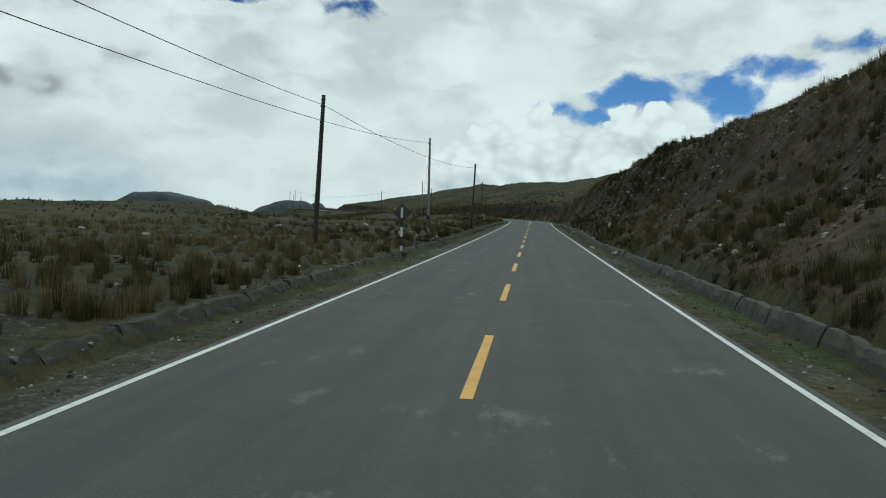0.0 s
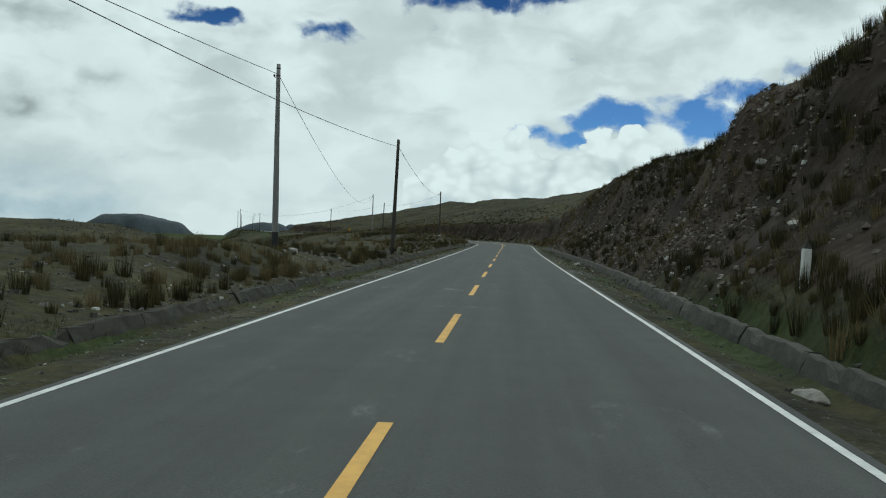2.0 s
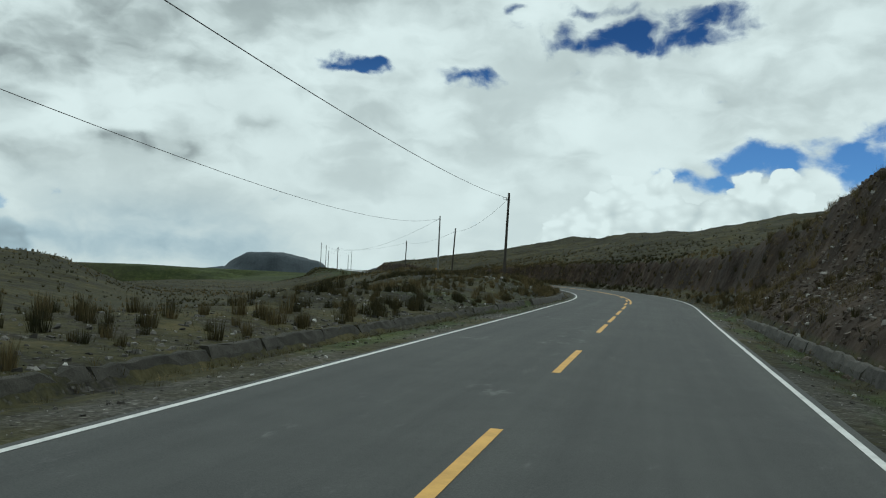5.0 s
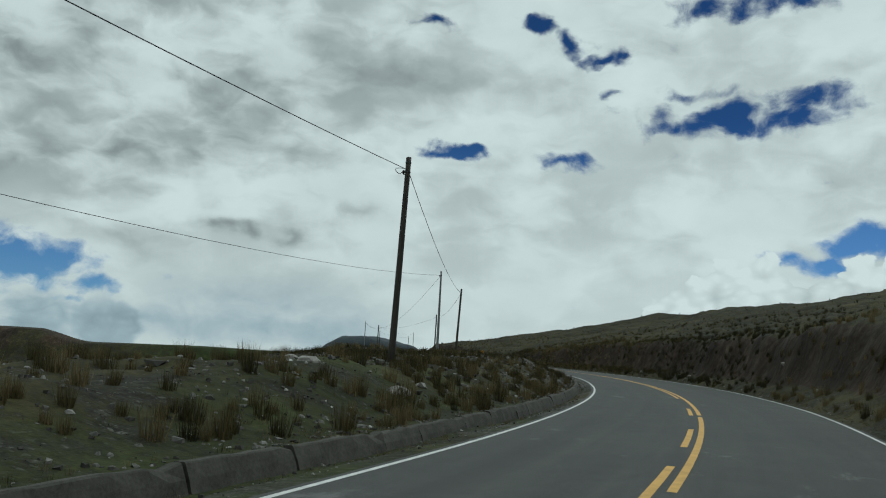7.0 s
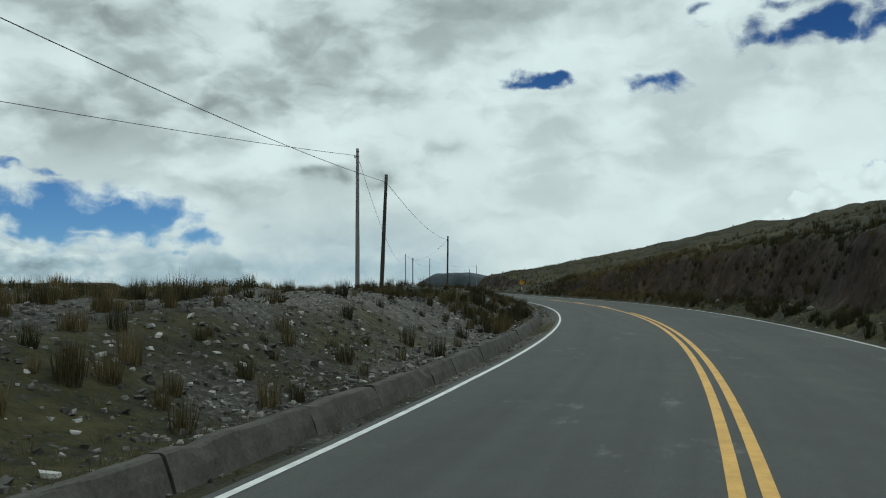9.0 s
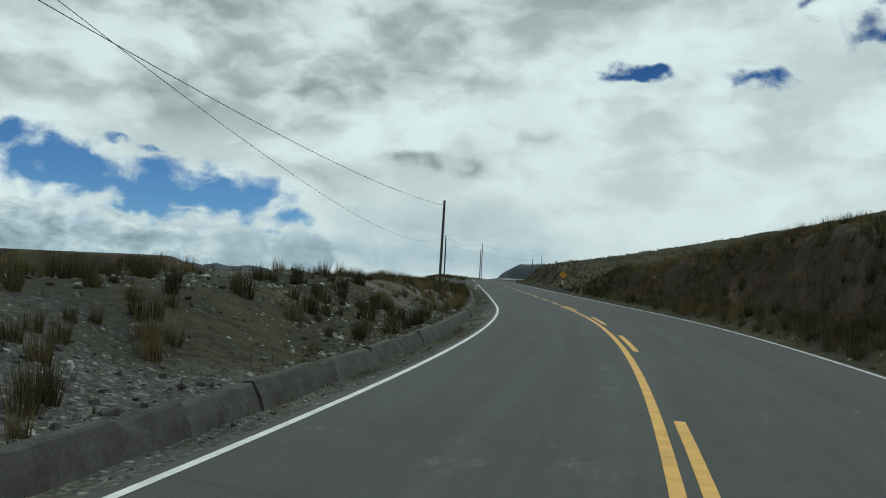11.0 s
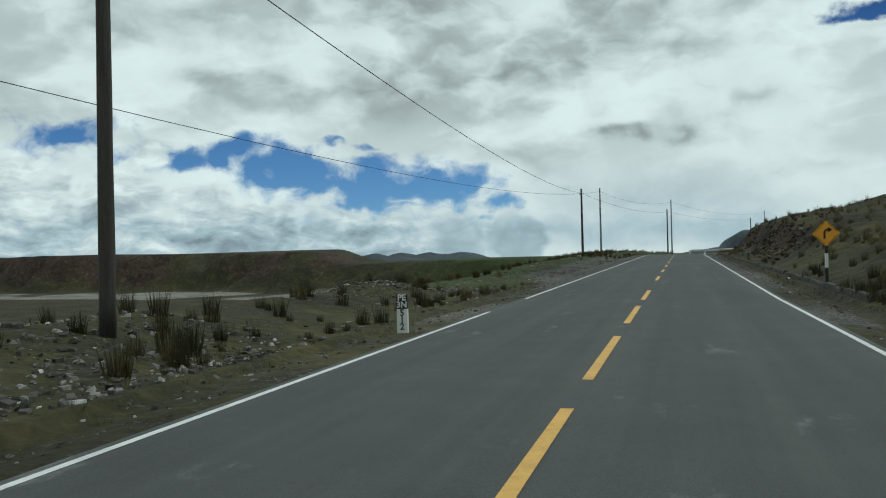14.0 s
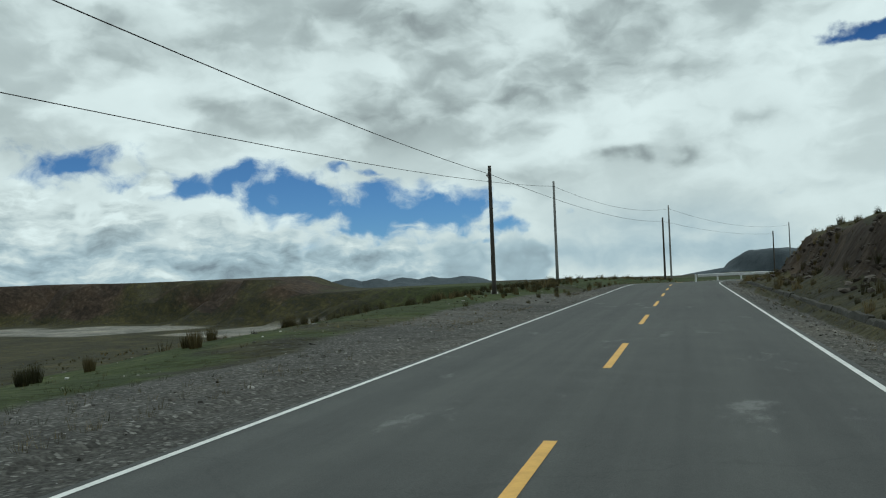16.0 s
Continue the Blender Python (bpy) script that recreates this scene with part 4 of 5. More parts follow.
# ---------------------------------------------------------------- road
def build_road():
    s = np.arange(-120, 640.1, 2.0)
    cols = np.array([-3.76, -3.66, -3.4, -2.7, -2.3, -1.9, -1.2, -0.5, 0, 0.5, 1.2, 1.9, 2.3, 2.7, 3.4, 3.66, 3.76])
    S, Dd = np.meshgrid(s, cols, indexing="ij")
    X, Y = plan(S, Dd)
    edge = 0.10 * fbm(X, Y, 1.5, 81, 2) * (np.abs(Dd) > 3.7) + np.where(Dd > 3.3, edge_d(S, 1) - 3.5, 0) + np.where(Dd < -3.3, edge_d(S, -1) + 3.5, 0)
    X, Y = plan(S, Dd + edge)
    Z = -0.006 * np.abs(Dd) + np.where(np.abs(Dd) > 3.7, -0.09, 0.0) + 0.012 + sag(S)
    me = big_mesh("road", np.stack([X, Y, Z], -1).reshape(-1, 3), grid_faces(len(s), len(cols)), M_ASPHALT, False)
    tr = np.exp(-((np.abs(np.abs(Dd) - 1.75) - 0.8) / 0.35) ** 2)
    me.attributes.new("track", "FLOAT", "POINT").data.foreach_set("value", np.ascontiguousarray(tr, np.float32).ravel())
    me.attributes.new("across", "FLOAT", "POINT").data.foreach_set("value", np.ascontiguousarray(Dd, np.float32).ravel())
    me.attributes.new("along", "FLOAT", "POINT").data.foreach_set("value", np.ascontiguousarray(S, np.float32).ravel())
    road = tagged(new("road", me), "grey two-lane asphalt road with faint wheel tracks", "road", kind="structure")
    def zt(d):
        return -0.006 * abs(d) + 0.017
    for side in (-1, 1):
        for a, b in EDGE_RUNS[side < 0]:
            q = np.arange(a, b + 0.1, 2.0)
            e = edge_d(q, side)
            part("edge_line", ribbon("edge_line", q, e - 0.046, e + 0.046, zt(3.6) + 0.001, M_WHITE), M_WHITE, road, "solid white edge line")
    for a, b, d in DASHES:
        k = max(2, int((b - a) / 1.5) + 1)
        part("centre_dash", ribbon("centre_dash", np.linspace(a, b, k), d - 0.065, d + 0.065, zt(d), M_YELLOW), M_YELLOW, road)
    return road


EDGE_RUNS = (((-118, 470),), ((-118, 320.3), (325, 470)))
DASHES = [(8.2 + 9.83 * k, 12.7 + 9.83 * k, 0.0) for k in range(-11, 13)]
DASHES += [(a, b, 0.0) for a, b in ((137.0, 141.6), (143.1, 148.1), (150.0, 155.0), (157.2, 162.2))]
DASHES += [(a, b, -0.12) for a, b in ((164.6, 169.6), (173.0, 177.9), (183.9, 188.0), (196.7, 280.2))]
DASHES += [(a, b, 0.13) for a, b in ((166.8, 183.3), (184.2, 244.0), (253.4, 258.6), (263.9, 268.9), (275.1, 280.2))]
DASHES += [(a, b, 0.02) for a, b in ((281.9, 286.4), (288.3, 292.8), (295.6, 300.4), (302.8, 307.6), (309.4, 314.2), (316.6, 321.4), (323.8, 328.6))]
DASHES += [(336.3 + 10.2 * k, 340.7 + 10.2 * k, 0.02) for k in range(12)]
build_road()
# ---------------------------------------------------------------- poles and cables
def pole(s, d, z_top, r0, r1, mat, label, lean=(0.0, 0.0), ring=False, painted=False):
    """A line pole: shaft, cap and insulators; lean is the offset of the foot from the head, along the road and across."""
    hx, hy = plan(s, d)
    fx, fy = plan(s + lean[0], d + lean[1])
    foot = Vector((float(fx), float(fy), land_z(s + lean[0], d + lean[1]) - 0.15))
    head = Vector((float(hx), float(hy), z_top + float(tip(s))))
    h = (head - foot).length
    root = new("utility_pole")
    root.matrix_world = Matrix.Translation(foot) @ (head - foot).to_track_quat("Z", "Y").to_matrix().to_4x4()
    tagged(root, label, "utility pole", "poles along the road")
    part("shaft", cyl(bmesh.new(), r0, r1, 0, h, 14, rings=10, wob=0.006), mat, root, smooth_shade=True)
    if painted:
        part("painted_foot", cyl(bmesh.new(), r0 + 0.006, r0 + 0.004, 0.1, 0.85, 14), M_BLACK, root, "black painted band at the foot")
    for zb in (h - 0.55, h - 0.22):
        part("steel_band", cyl(bmesh.new(), r1 + 0.012, r1 + 0.012, zb, zb + 0.05, 12), M_SIGN_BACK, root)
    bm = bmesh.new()
    cyl(bm, 0.035, 0.05, h - 0.56, h - 0.50, 10, x=r1 + 0.09)
    cyl(bm, 0.05, 0.03, h - 0.50, h - 0.44, 10, x=r1 + 0.09)
    insulator = part("insulator", bm, M_CERAMIC, root, "small brown ceramic insulator")
    part("bracket", box(bmesh.new(), 0, r1 + 0.09, -0.015, 0.015, h - 0.60, h - 0.57), M_SIGN_BACK, insulator, "short steel bracket")
    if ring:
        bm = bmesh.new()
        pts = [Vector((0.28 + 0.22 * math.cos(a), 0.1 * math.sin(2 * a), h - 0.45 + 0.09 * math.sin(a))) for a in [2 * math.pi * k / 24 for k in range(24)]]
        tube(bm, pts + pts[:1], 0.012, 5)
        part("cable_coil", bm, M_WIRE, root, "loop of spare cable")
    return head, root


def tube(bm, pts, r, seg=5):
    rows = []
    for i, p in enumerate(pts):
        t = (pts[min(i + 1, len(pts) - 1)] - pts[max(i - 1, 0)]).normalized()
        u = t.cross(Vector((0, 0, 1)))
        u = u.normalized() if u.length > 1e-4 else Vector((1, 0, 0))
        v = t.cross(u)
        rows.append([bm.verts.new(p + u * r * math.cos(2 * math.pi * k / seg) + v * r * math.sin(2 * math.pi * k / seg)) for k in range(seg)])
    for a, b in zip(rows, rows[1:]):
        for k in range(seg):
            bm.faces.new((a[k], a[(k + 1) % seg], b[(k + 1) % seg], b[k]))
    return bm


def cable(a, b, sag, r=0.013):
    n = 28
    pts = [a.lerp(b, k / n) - Vector((0, 0, sag * 4 * (k / n) * (1 - k / n))) for k in range(n + 1)]
    bm = tube(bmesh.new(), pts, r, 5)
    me = bpy.data.meshes.new("cable")
    bm.to_mesh(me)
    bm.free()
    me.materials.append(M_WIRE)
    ob = new("overhead_cable", me)
    return tagged(ob, "thin black overhead cable slung between two poles", "cable", "cables of the line")


WOODEN = "tall dark weathered wooden pole standing in tussock grass"
GREYP = "tall slim grey concrete pole beside the road"
wood_line = [pole(-21, -9.4, 7.3, 0.13, 0.09, M_WOOD, WOODEN)[0],
             pole(39.6, -9.29, 7.16, 0.13, 0.09, M_WOOD, WOODEN, (-0.2, -0.25))[0],
             pole(98.8, -6.19, 7.4, 0.13, 0.09, M_WOOD, WOODEN, (0, -0.25))[0],
             pole(183.2, -9.67, 8.18, 0.12, 0.09, M_WOOD, WOODEN, (-0.35, -0.1), ring=True)[0],
             pole(246.1, -13.65, 8.03, 0.13, 0.09, M_WOOD, WOODEN, (0, -0.3))[0],
             pole(310.7, -7.35, 7.84, 0.13, 0.10, M_WOOD, WOODEN, (0, -0.1), ring=True)[0],
             pole(388.6, -8.83, 7.33, 0.13, 0.09, M_WOOD, WOODEN)[0]]
grey_line = [pole(-85, -9.6, 9.0, 0.14, 0.09, M_POLE_GREY, GREYP)[0],
             pole(82.9, -9.55, 8.96, 0.15, 0.09, M_POLE_GREY, GREYP, painted=True)[0],
             pole(248.6, -15.77, 9.96, 0.15, 0.09, M_POLE_GREY, GREYP, painted=True)[0]]


def free_pole(x, y, z_top, z_foot, mat, label):
    root = new("utility_pole")
    root.location = (x, y, z_foot)
    tagged(root, label, "utility pole", "poles along the road")
    h = z_top - z_foot
    part("shaft", cyl(bmesh.new(), 0.14, 0.09, 0, h, 12, rings=6, wob=0.005), mat, root, smooth_shade=True)
    part("steel_band", cyl(bmesh.new(), 0.105, 0.105, h - 0.5, h - 0.45, 12), M_SIGN_BACK, root)
    return Vector((x, y, z_top))


wood_line += [free_pole(-75.0, 430.2, 7.25, -1.6, M_WOOD, WOODEN), free_pole(-79.8, 480.5, 6.5, -3.0, M_WOOD, WOODEN)]
grey_line += [free_pole(-68.4, 396.5, 9.15, 0.4, M_POLE_GREY, GREYP), free_pole(-78.4, 438.9, 9.3, -1.6, M_POLE_GREY, GREYP), free_pole(-82.0, 495.0, 8.4, -3.0, M_POLE_GREY, GREYP)]
for line, slack in ((wood_line, 0.012), (grey_line, 0.021)):
    for a, b in zip(line, line[1:]):
        cable(a - Vector((0, 0, 0.45)), b - Vector((0, 0, 0.45)), slack * (b - a).length)

# ---------------------------------------------------------------- signs and markers
def striped_post(root, h, r, bands):
    """A round post painted in black and white bands, a part for each band."""
    z = 0.0
    for k, part_h in enumerate(bands):
        part("post_band", cyl(bmesh.new(), r, r, z, z + part_h, 12), M_ENAMEL if k % 2 == 0 else M_BLACK, root, "white band of the post" if k % 2 == 0 else "black band of the post")
        z += part_h


def diamond(side, y0, y1, z, rnd=0.06):
    """A square plate standing on a rounded corner."""
    h = side / math.sqrt(2)
    pts = []
    for a in (0, 90, 180, 270):
        c = Vector((math.cos(radians(a)), math.sin(radians(a)))) * (h - rnd * 1.414)
        for q in range(-45, 46, 15):
            pts.append((c.x + rnd * math.cos(radians(a + q)), z + c.y + rnd * math.sin(radians(a + q))))
    return outline(bmesh.new(), pts, y0, y1)


def warning_sign_back(s, d):
    root = new("warning_sign")
    root.matrix_world = Matrix.Translation(place(s, d, -0.05)) @ pose(0, 0, 0, 0, 0, heading_at(s))
    tagged(root, "diamond warning sign with dark back on a black-white striped post", "road sign")
    striped_post(root, 2.1, 0.055, (0.34, 0.41, 0.42, 0.41, 0.44))
    plate = part("plate", diamond(0.60, 0.06, 0.064, 1.80, 0.03), M_SIGN_BACK, root, "dark steel back of the plate")
    part("face_sheet", diamond(0.59, 0.066, 0.068, 1.80, 0.03), M_SIGN_YELLOW, plate, "yellow face of the plate")
    for zb in (1.60, 1.92):
        part("bracket", box(bmesh.new(), -0.02, 0.02, 0.0, 0.06, zb, zb + 0.04), M_SIGN_BACK, root)
    bm = bmesh.new()
    box(bm, -0.28, 0.28, -0.25, 0.25, -0.10, 0.09, 0.02)
    part("footing", bm, M_CONCRETE, root, "small concrete footing")


def curve_sign(s, d):
    root = new("curve_sign")
    root.matrix_world = Matrix.Translation(place(s, d, -0.05)) @ pose(0, 0, 0, 0, 0, heading_at(s) - 4)
    tagged(root, "yellow diamond sign with black curve arrow on a striped post", "road sign")
    z = 0.0
    for hgt, mat, lab in ((0.55, M_BLACK, "black band of the post"), (0.48, M_ENAMEL, "white band of the post"), (0.55, M_BLACK, "black band of the post")):
        part("post_band", cyl(bmesh.new(), 0.055, 0.055, z, z + hgt, 12), mat, root, lab)
        z += hgt
    zc = 1.69
    plate = part("plate", diamond(0.62, -0.062, -0.058, zc), M_SIGN_YELLOW, root, "orange-yellow plate")
    bm = bmesh.new()
    for k in range(4):
        a = radians(90 * k)
        h = 0.62 / math.sqrt(2) - 0.045
        p, q = Vector((math.cos(a), math.sin(a))) * h, Vector((math.cos(a + math.pi / 2), math.sin(a + math.pi / 2))) * h
        t = (q - p).normalized()
        p, q = p + t * 0.05, q - t * 0.05
        n = Vector((t.y, -t.x)) * 0.008
        outline(bm, [((p + n).x, zc + (p + n).y), ((q + n).x, zc + (q + n).y), ((q - n).x, zc + (q - n).y), ((p - n).x, zc + (p - n).y)], -0.066, -0.063)
    part("border", bm, M_BLACK, plate, "thin black border")
    bm = bmesh.new()
    arc_o = [(-0.10, -0.22)] + [(-0.10 + 0.17 - 0.17 * math.cos(radians(a)), 0.02 + 0.17 * math.sin(radians(a))) for a in range(0, 91, 15)]
    arc_i = [(-0.02, -0.22)] + [(-0.02 + 0.09 - 0.09 * math.cos(radians(a)), 0.02 + 0.09 * math.sin(radians(a))) for a in range(0, 91, 15)]
    k = 0.62 / 0.75
    shape = arc_o + arc_i[::-1]
    outline(bm, [(k * x, zc + k * y) for x, y in shape], -0.067, -0.063)
    outline(bm, [(k * 0.07, zc + k * 0.27), (k * 0.24, zc + k * 0.15), (k * 0.07, zc + k * 0.03)], -0.067, -0.063)
    part("arrow", bm, M_BLACK, plate, "black curved arrow")


def text_part(txt, size, mat, parent, x, z, y, label):
    cu = bpy.data.curves.new("lettering", "FONT")
    cu.body, cu.size, cu.align_x, cu.align_y, cu.extrude, cu.offset = txt, size, "CENTER", "CENTER", 0.0015, 0.006
    ob = bpy.data.objects.new("lettering_source", cu)
    me = bpy.data.meshes.new_from_object(ob)
    bpy.data.objects.remove(ob)
    bpy.data.curves.remove(cu)
    me.materials.append(mat)
    o = part("lettering", me, mat, parent, label, m=pose(x, y, z, 90, 0, 0))
    return o


def kilometre_marker(s, d):
    root = new("kilometre_marker")
    root.matrix_world = Matrix.Translation(place(s, d, -0.04)) @ pose(0, 0, 0, 0, 0, heading_at(s) + 6) @ Matrix.Diagonal((0.82, 0.82, 0.82, 1))
    tagged(root, "white concrete kilometre marker with black head in the roadside grass", "road marker")
    bm = bmesh.new()
    box(bm, -0.13, 0.13, -0.07, 0.07, -0.1, 0.62, 0.012)
    post = part("post", bm, M_ENAMEL, root, "white painted post")
    bm = bmesh.new()
    box(bm, -0.133, 0.133, -0.073, 0.073, 0.622, 0.98, 0.012)
    cap = part("head", bm, M_BLACK, root, "black painted head")
    text_part("PE", 0.20, M_ENAMEL, cap, 0, 0.89, -0.0745, "white letters on black")
    text_part("3N", 0.20, M_ENAMEL, cap, 0, 0.72, -0.0745, "white letters on black")
    for k, ch in enumerate("512"):
        text_part(ch, 0.215, M_BLACK, post, 0, 0.53 - 0.165 * k, -0.0715, "black figure on white")


def white_post(s, d, h=0.75, r=0.09):
    root = new("marker_post")
    root.matrix_world = Matrix.Translation(place(s, d, -0.1)) @ pose(0, 0, 0, 1, 2, heading_at(s))
    tagged(root, "stubby white concrete marker post with a pointed top on the bank", "road marker")
    bm = bmesh.new()
    box(bm, -r, r, -r, r, 0, h, 0.012)
    part("shaft", bm, M_ENAMEL, root)
    bm = bmesh.new()
    base = [bm.verts.new(p) for p in ((-r, -r, h), (r, -r, h), (r, r, h), (-r, r, h))]
    tip = bm.verts.new((0, 0, h + 0.13))
    for k in range(4):
        bm.faces.new((base[k], base[(k + 1) % 4], tip))
    part("pointed_cap", bm, M_CONCRETE, root, "weathered pointed cap")


warning_sign_back(37.8, -5.2)
curve_sign(330.4, 5.73)
kilometre_marker(315.2, -4.15)
white_post(59.3, 5.72, 0.70, 0.066)


def guardrail():
    root = tagged(new("guardrail"), "pale galvanised steel guardrail along the outside of the bend", "guardrail")
    prof = ((0.0, 0.42), (0.05, 0.46), (0.05, 0.53), (0.0, 0.58), (0.05, 0.63), (0.05, 0.70), (0.0, 0.74))
    for k in range(22):
        s0 = 440 + 4.0 * k
        z0 = float(sag(s0))
        rows = []
        for s in (s0, s0 + 2.0, s0 + 4.02):
            rows.append([])
            for off, z in prof:
                x, y = plan(s, -4.75 + off)
                rows[-1].append((float(x), float(y), z + z0))
        bm = bmesh.new()
        vs = [[bm.verts.new(p) for p in r] for r in rows]
        for a, b in zip(vs, vs[1:]):
            for i in range(len(prof) - 1):
                bm.faces.new((a[i], b[i], b[i + 1], a[i + 1]))
        bmesh.ops.solidify(bm, geom=list(bm.faces), thickness=0.004)
        part("beam", bm, M_STEEL, root)
        x, y = plan(s0, -4.95)
        bm = bmesh.new()
        box(bm, -0.06, 0.06, -0.08, 0.08, -0.6, 0.72, 0.006)
        part("post", bm, M_STEEL, root, m=pose(float(x), float(y), z0, 0, 0, heading_at(s0)))


guardrail()

# ---------------------------------------------------------------- boulders
def boulder_mesh(seed, flat=0.7):
    rng = random.Random(seed)
    bm = bmesh.new()
    bmesh.ops.create_icosphere(bm, subdivisions=3, radius=0.5)
    off = Vector((rng.uniform(-50, 50), rng.uniform(-50, 50), 0))
    cuts = [(Vector((rng.uniform(-1, 1), rng.uniform(-1, 1), rng.uniform(-0.4, 1))).normalized(), rng.uniform(0.26, 0.42)) for _ in range(9)]
    for v in bm.verts:
        for n, k in cuts:
            e = v.co.dot(n) - k
            if e > 0:
                v.co -= n * e * 0.9
        v.co *= 1 + 0.22 * noise.noise(v.co * 3 + off) + 0.07 * noise.noise(v.co * 9 + off)
        v.co.z *= flat
    me = bpy.data.meshes.new("boulder")
    bm.to_mesh(me)
    bm.free()
    me.materials.append(M_BOULDER)
    return me


BOULDERS = [boulder_mesh(k, 0.55 + 0.08 * (k % 4)) for k in range(7)]


DARK_BLOCKS = []
for me in BOULDERS[:2]:
    DARK_BLOCKS.append(me.copy())
    DARK_BLOCKS[-1].materials[0] = M_DARK_STONE


def boulder(s, d, size, label="pale rough boulder lying in stony grass", meshes=BOULDERS):
    rng = random.Random(int(s * 100 + d * 1000))
    ob = new("boulder", rng.choice(meshes))
    k = size * rng.uniform(0.85, 1.15)
    ob.matrix_world = Matrix.Translation(place(s, d, 0.10 * size)) @ pose(0, 0, 0, rng.uniform(-12, 12), rng.uniform(-12, 12), rng.uniform(0, 360)) @ Matrix.Diagonal((k * 1.25, k, k, 1))
    return tagged(ob, label, "boulder", "boulders on the verge")


rng = random.Random(5)
# Blocks at (54.7, 4.3) and (45.5, 4.9) are concrete chunks shaped as boulders.
for s, d, z in ((53.8, -7.7, 0.55), (54.7, 4.3, 0.42), (73, 5.4, 0.35), (68, 5.3, 0.3), (52, -15, 0.55), (46, -9, 0.4), (64, -12, 0.45), (81, -8.2, 0.5), (392.1, -9.6, 0.6), (175.2, -6.9, 0.5), (273.5, -6.9, 0.55), (175, -9.3, 0.6), (176.5, -10.4, 0.5), (205, -9.8, 0.55),
                (277, -9.2, 0.5), (278.2, -9.9, 0.4), (276.0, -10.6, 0.4), (284, -11.5, 0.5), (299, -8.4, 0.5), (306, -9.2, 0.55), (311, -12, 0.6), (45.5, 4.9, 0.5), (100, 5.2, 0.4)):
    boulder(s, d, z)
# Two dark blocks of unknown kind, built from the boulder meshes.
for s, d in ((370.0, -14.7), (370.7, -15.3)):
    boulder(s, d, 0.46, "dark squat block at the edge of the turf", DARK_BLOCKS)
for _ in range(46):
    s = rng.uniform(8, 312)
    d = -rng.uniform(6.6, 22) if rng.random() < 0.75 else rng.uniform(6.2, 9)
    boulder(s, d, rng.uniform(0.15, 0.36))
# ---------------------------------------------------------------- drain walls
def drain_panels(side, runs, mat, label, rough=0.0):
    root = tagged(new("drain_wall"), label, "drain wall", kind="structure")
    cache = {}
    rng = random.Random(17 if side < 0 else 23)
    for a, b, lengths, top, off in runs:
        s, k = a, 0
        while s < b:
            ln = lengths[k % len(lengths)]
            var = rng.randrange(4)
            key = (ln, var)
            if key not in cache:
                r2 = random.Random(len(cache) + 5)
                n = max(3, int(ln / 0.3))
                rows = []
                for i in range(n + 1):
                    u = 0.02 + (ln - 0.045) * i / n
                    chip = (0.012 + 0.03 * rough) * r2.uniform(-1, 1) - ((0.06 + 0.1 * rough) * r2.random() if r2.random() < 0.16 + 0.2 * rough else 0)
                    w = 0.012 + 0.03 * rough
                    rows.append([(0.14, u, -0.40), (0.26 + w * r2.uniform(-1, 1), u, -0.05), (0.34 + w * r2.uniform(-1, 1), u, 0.115 + chip), (0.37 + w * r2.uniform(-1, 1), u, 0.135 + chip),
                                 (0.50 + w * r2.uniform(-1, 1), u, 0.125 + chip), (0.52, u, -0.40)])
                verts = [p for r in rows for p in r]
                c = len(rows[0])
                faces = []
                for i in range(n):
                    for j in range(c):
                        q = (j + 1) % c
                        faces.append((i * c + j, i * c + q, i * c + c + q, i * c + c + j))
                faces += [tuple(range(c))[::-1], tuple(n * c + j for j in range(c))]
                if side < 0:
                    verts = [(-x, y, z) for x, y, z in verts]
                    faces = [f[::-1] for f in faces]
                cache[key] = mesh_of("panel", verts, faces, mat)
            d0, d1 = (side * (off + float(kerb_shift(q, side))) for q in (s, s + ln))
            x, y = plan(s, d0)
            x2, y2 = plan(s + ln, d1)
            ang = math.degrees(math.atan2(-(x2 - x), (y2 - y)))
            jit = 0.012 + 0.035 * rough
            part("panel", cache[key], mat, root, m=pose(float(x), float(y), top + float(sag(s)) + rng.uniform(-jit, jit), math.degrees(math.atan(float(sag(s + ln) - sag(s)) / ln)), side * rng.uniform(-1.2, 1.2) * (1 + 2 * rough), ang + rng.uniform(-0.3, 0.3) * (1 + 3 * rough)))
            s += ln + 0.03
            k += 1
    return root


drain_panels(-1, ((161, 304.5, (3.0, 2.4, 3.0, 1.8), 0.03, 4.26),), M_CONCRETE, "weathered concrete panels lining the roadside drain")
drain_panels(-1, ((-20, 158, (3.0, 2.4, 3.0, 2.0), -0.02, 4.36),), M_OLD_CONCRETE, "broken mossy concrete edging sunk in the grass verge", 0.3)
drain_panels(1, ((-20, 148, (3.0, 2.4, 3.0), 0.05, 4.40),), M_CONCRETE, "grey weathered concrete panels lining the drain under the bank", 0.25)
drain_panels(1, ((322, 408, (2.4, 3.0), 0.03, 4.62),), M_OLD_CONCRETE, "dark weathered concrete edging below the bank", 0.2)

# ---------------------------------------------------------------- grass and stones
def scatter(n, seed, s_lo, s_hi, density):
    """Random s, d picked by a density between 0 and 1."""
    r = np.random.RandomState(seed)
    out = []
    while sum(len(o) for o in out) < n:
        s = r.uniform(s_lo, s_hi, 40000)
        side = np.where(r.rand(40000) < 0.6, -1, 1)
        d = side * (5.1 + 75 * r.rand(40000) ** 2.0)
        x, y = plan(s, d)
        keep = r.rand(40000) < density(s, d, x, y)
        out.append(np.stack([s[keep], d[keep]], 1))
    return np.concatenate(out)[:n]


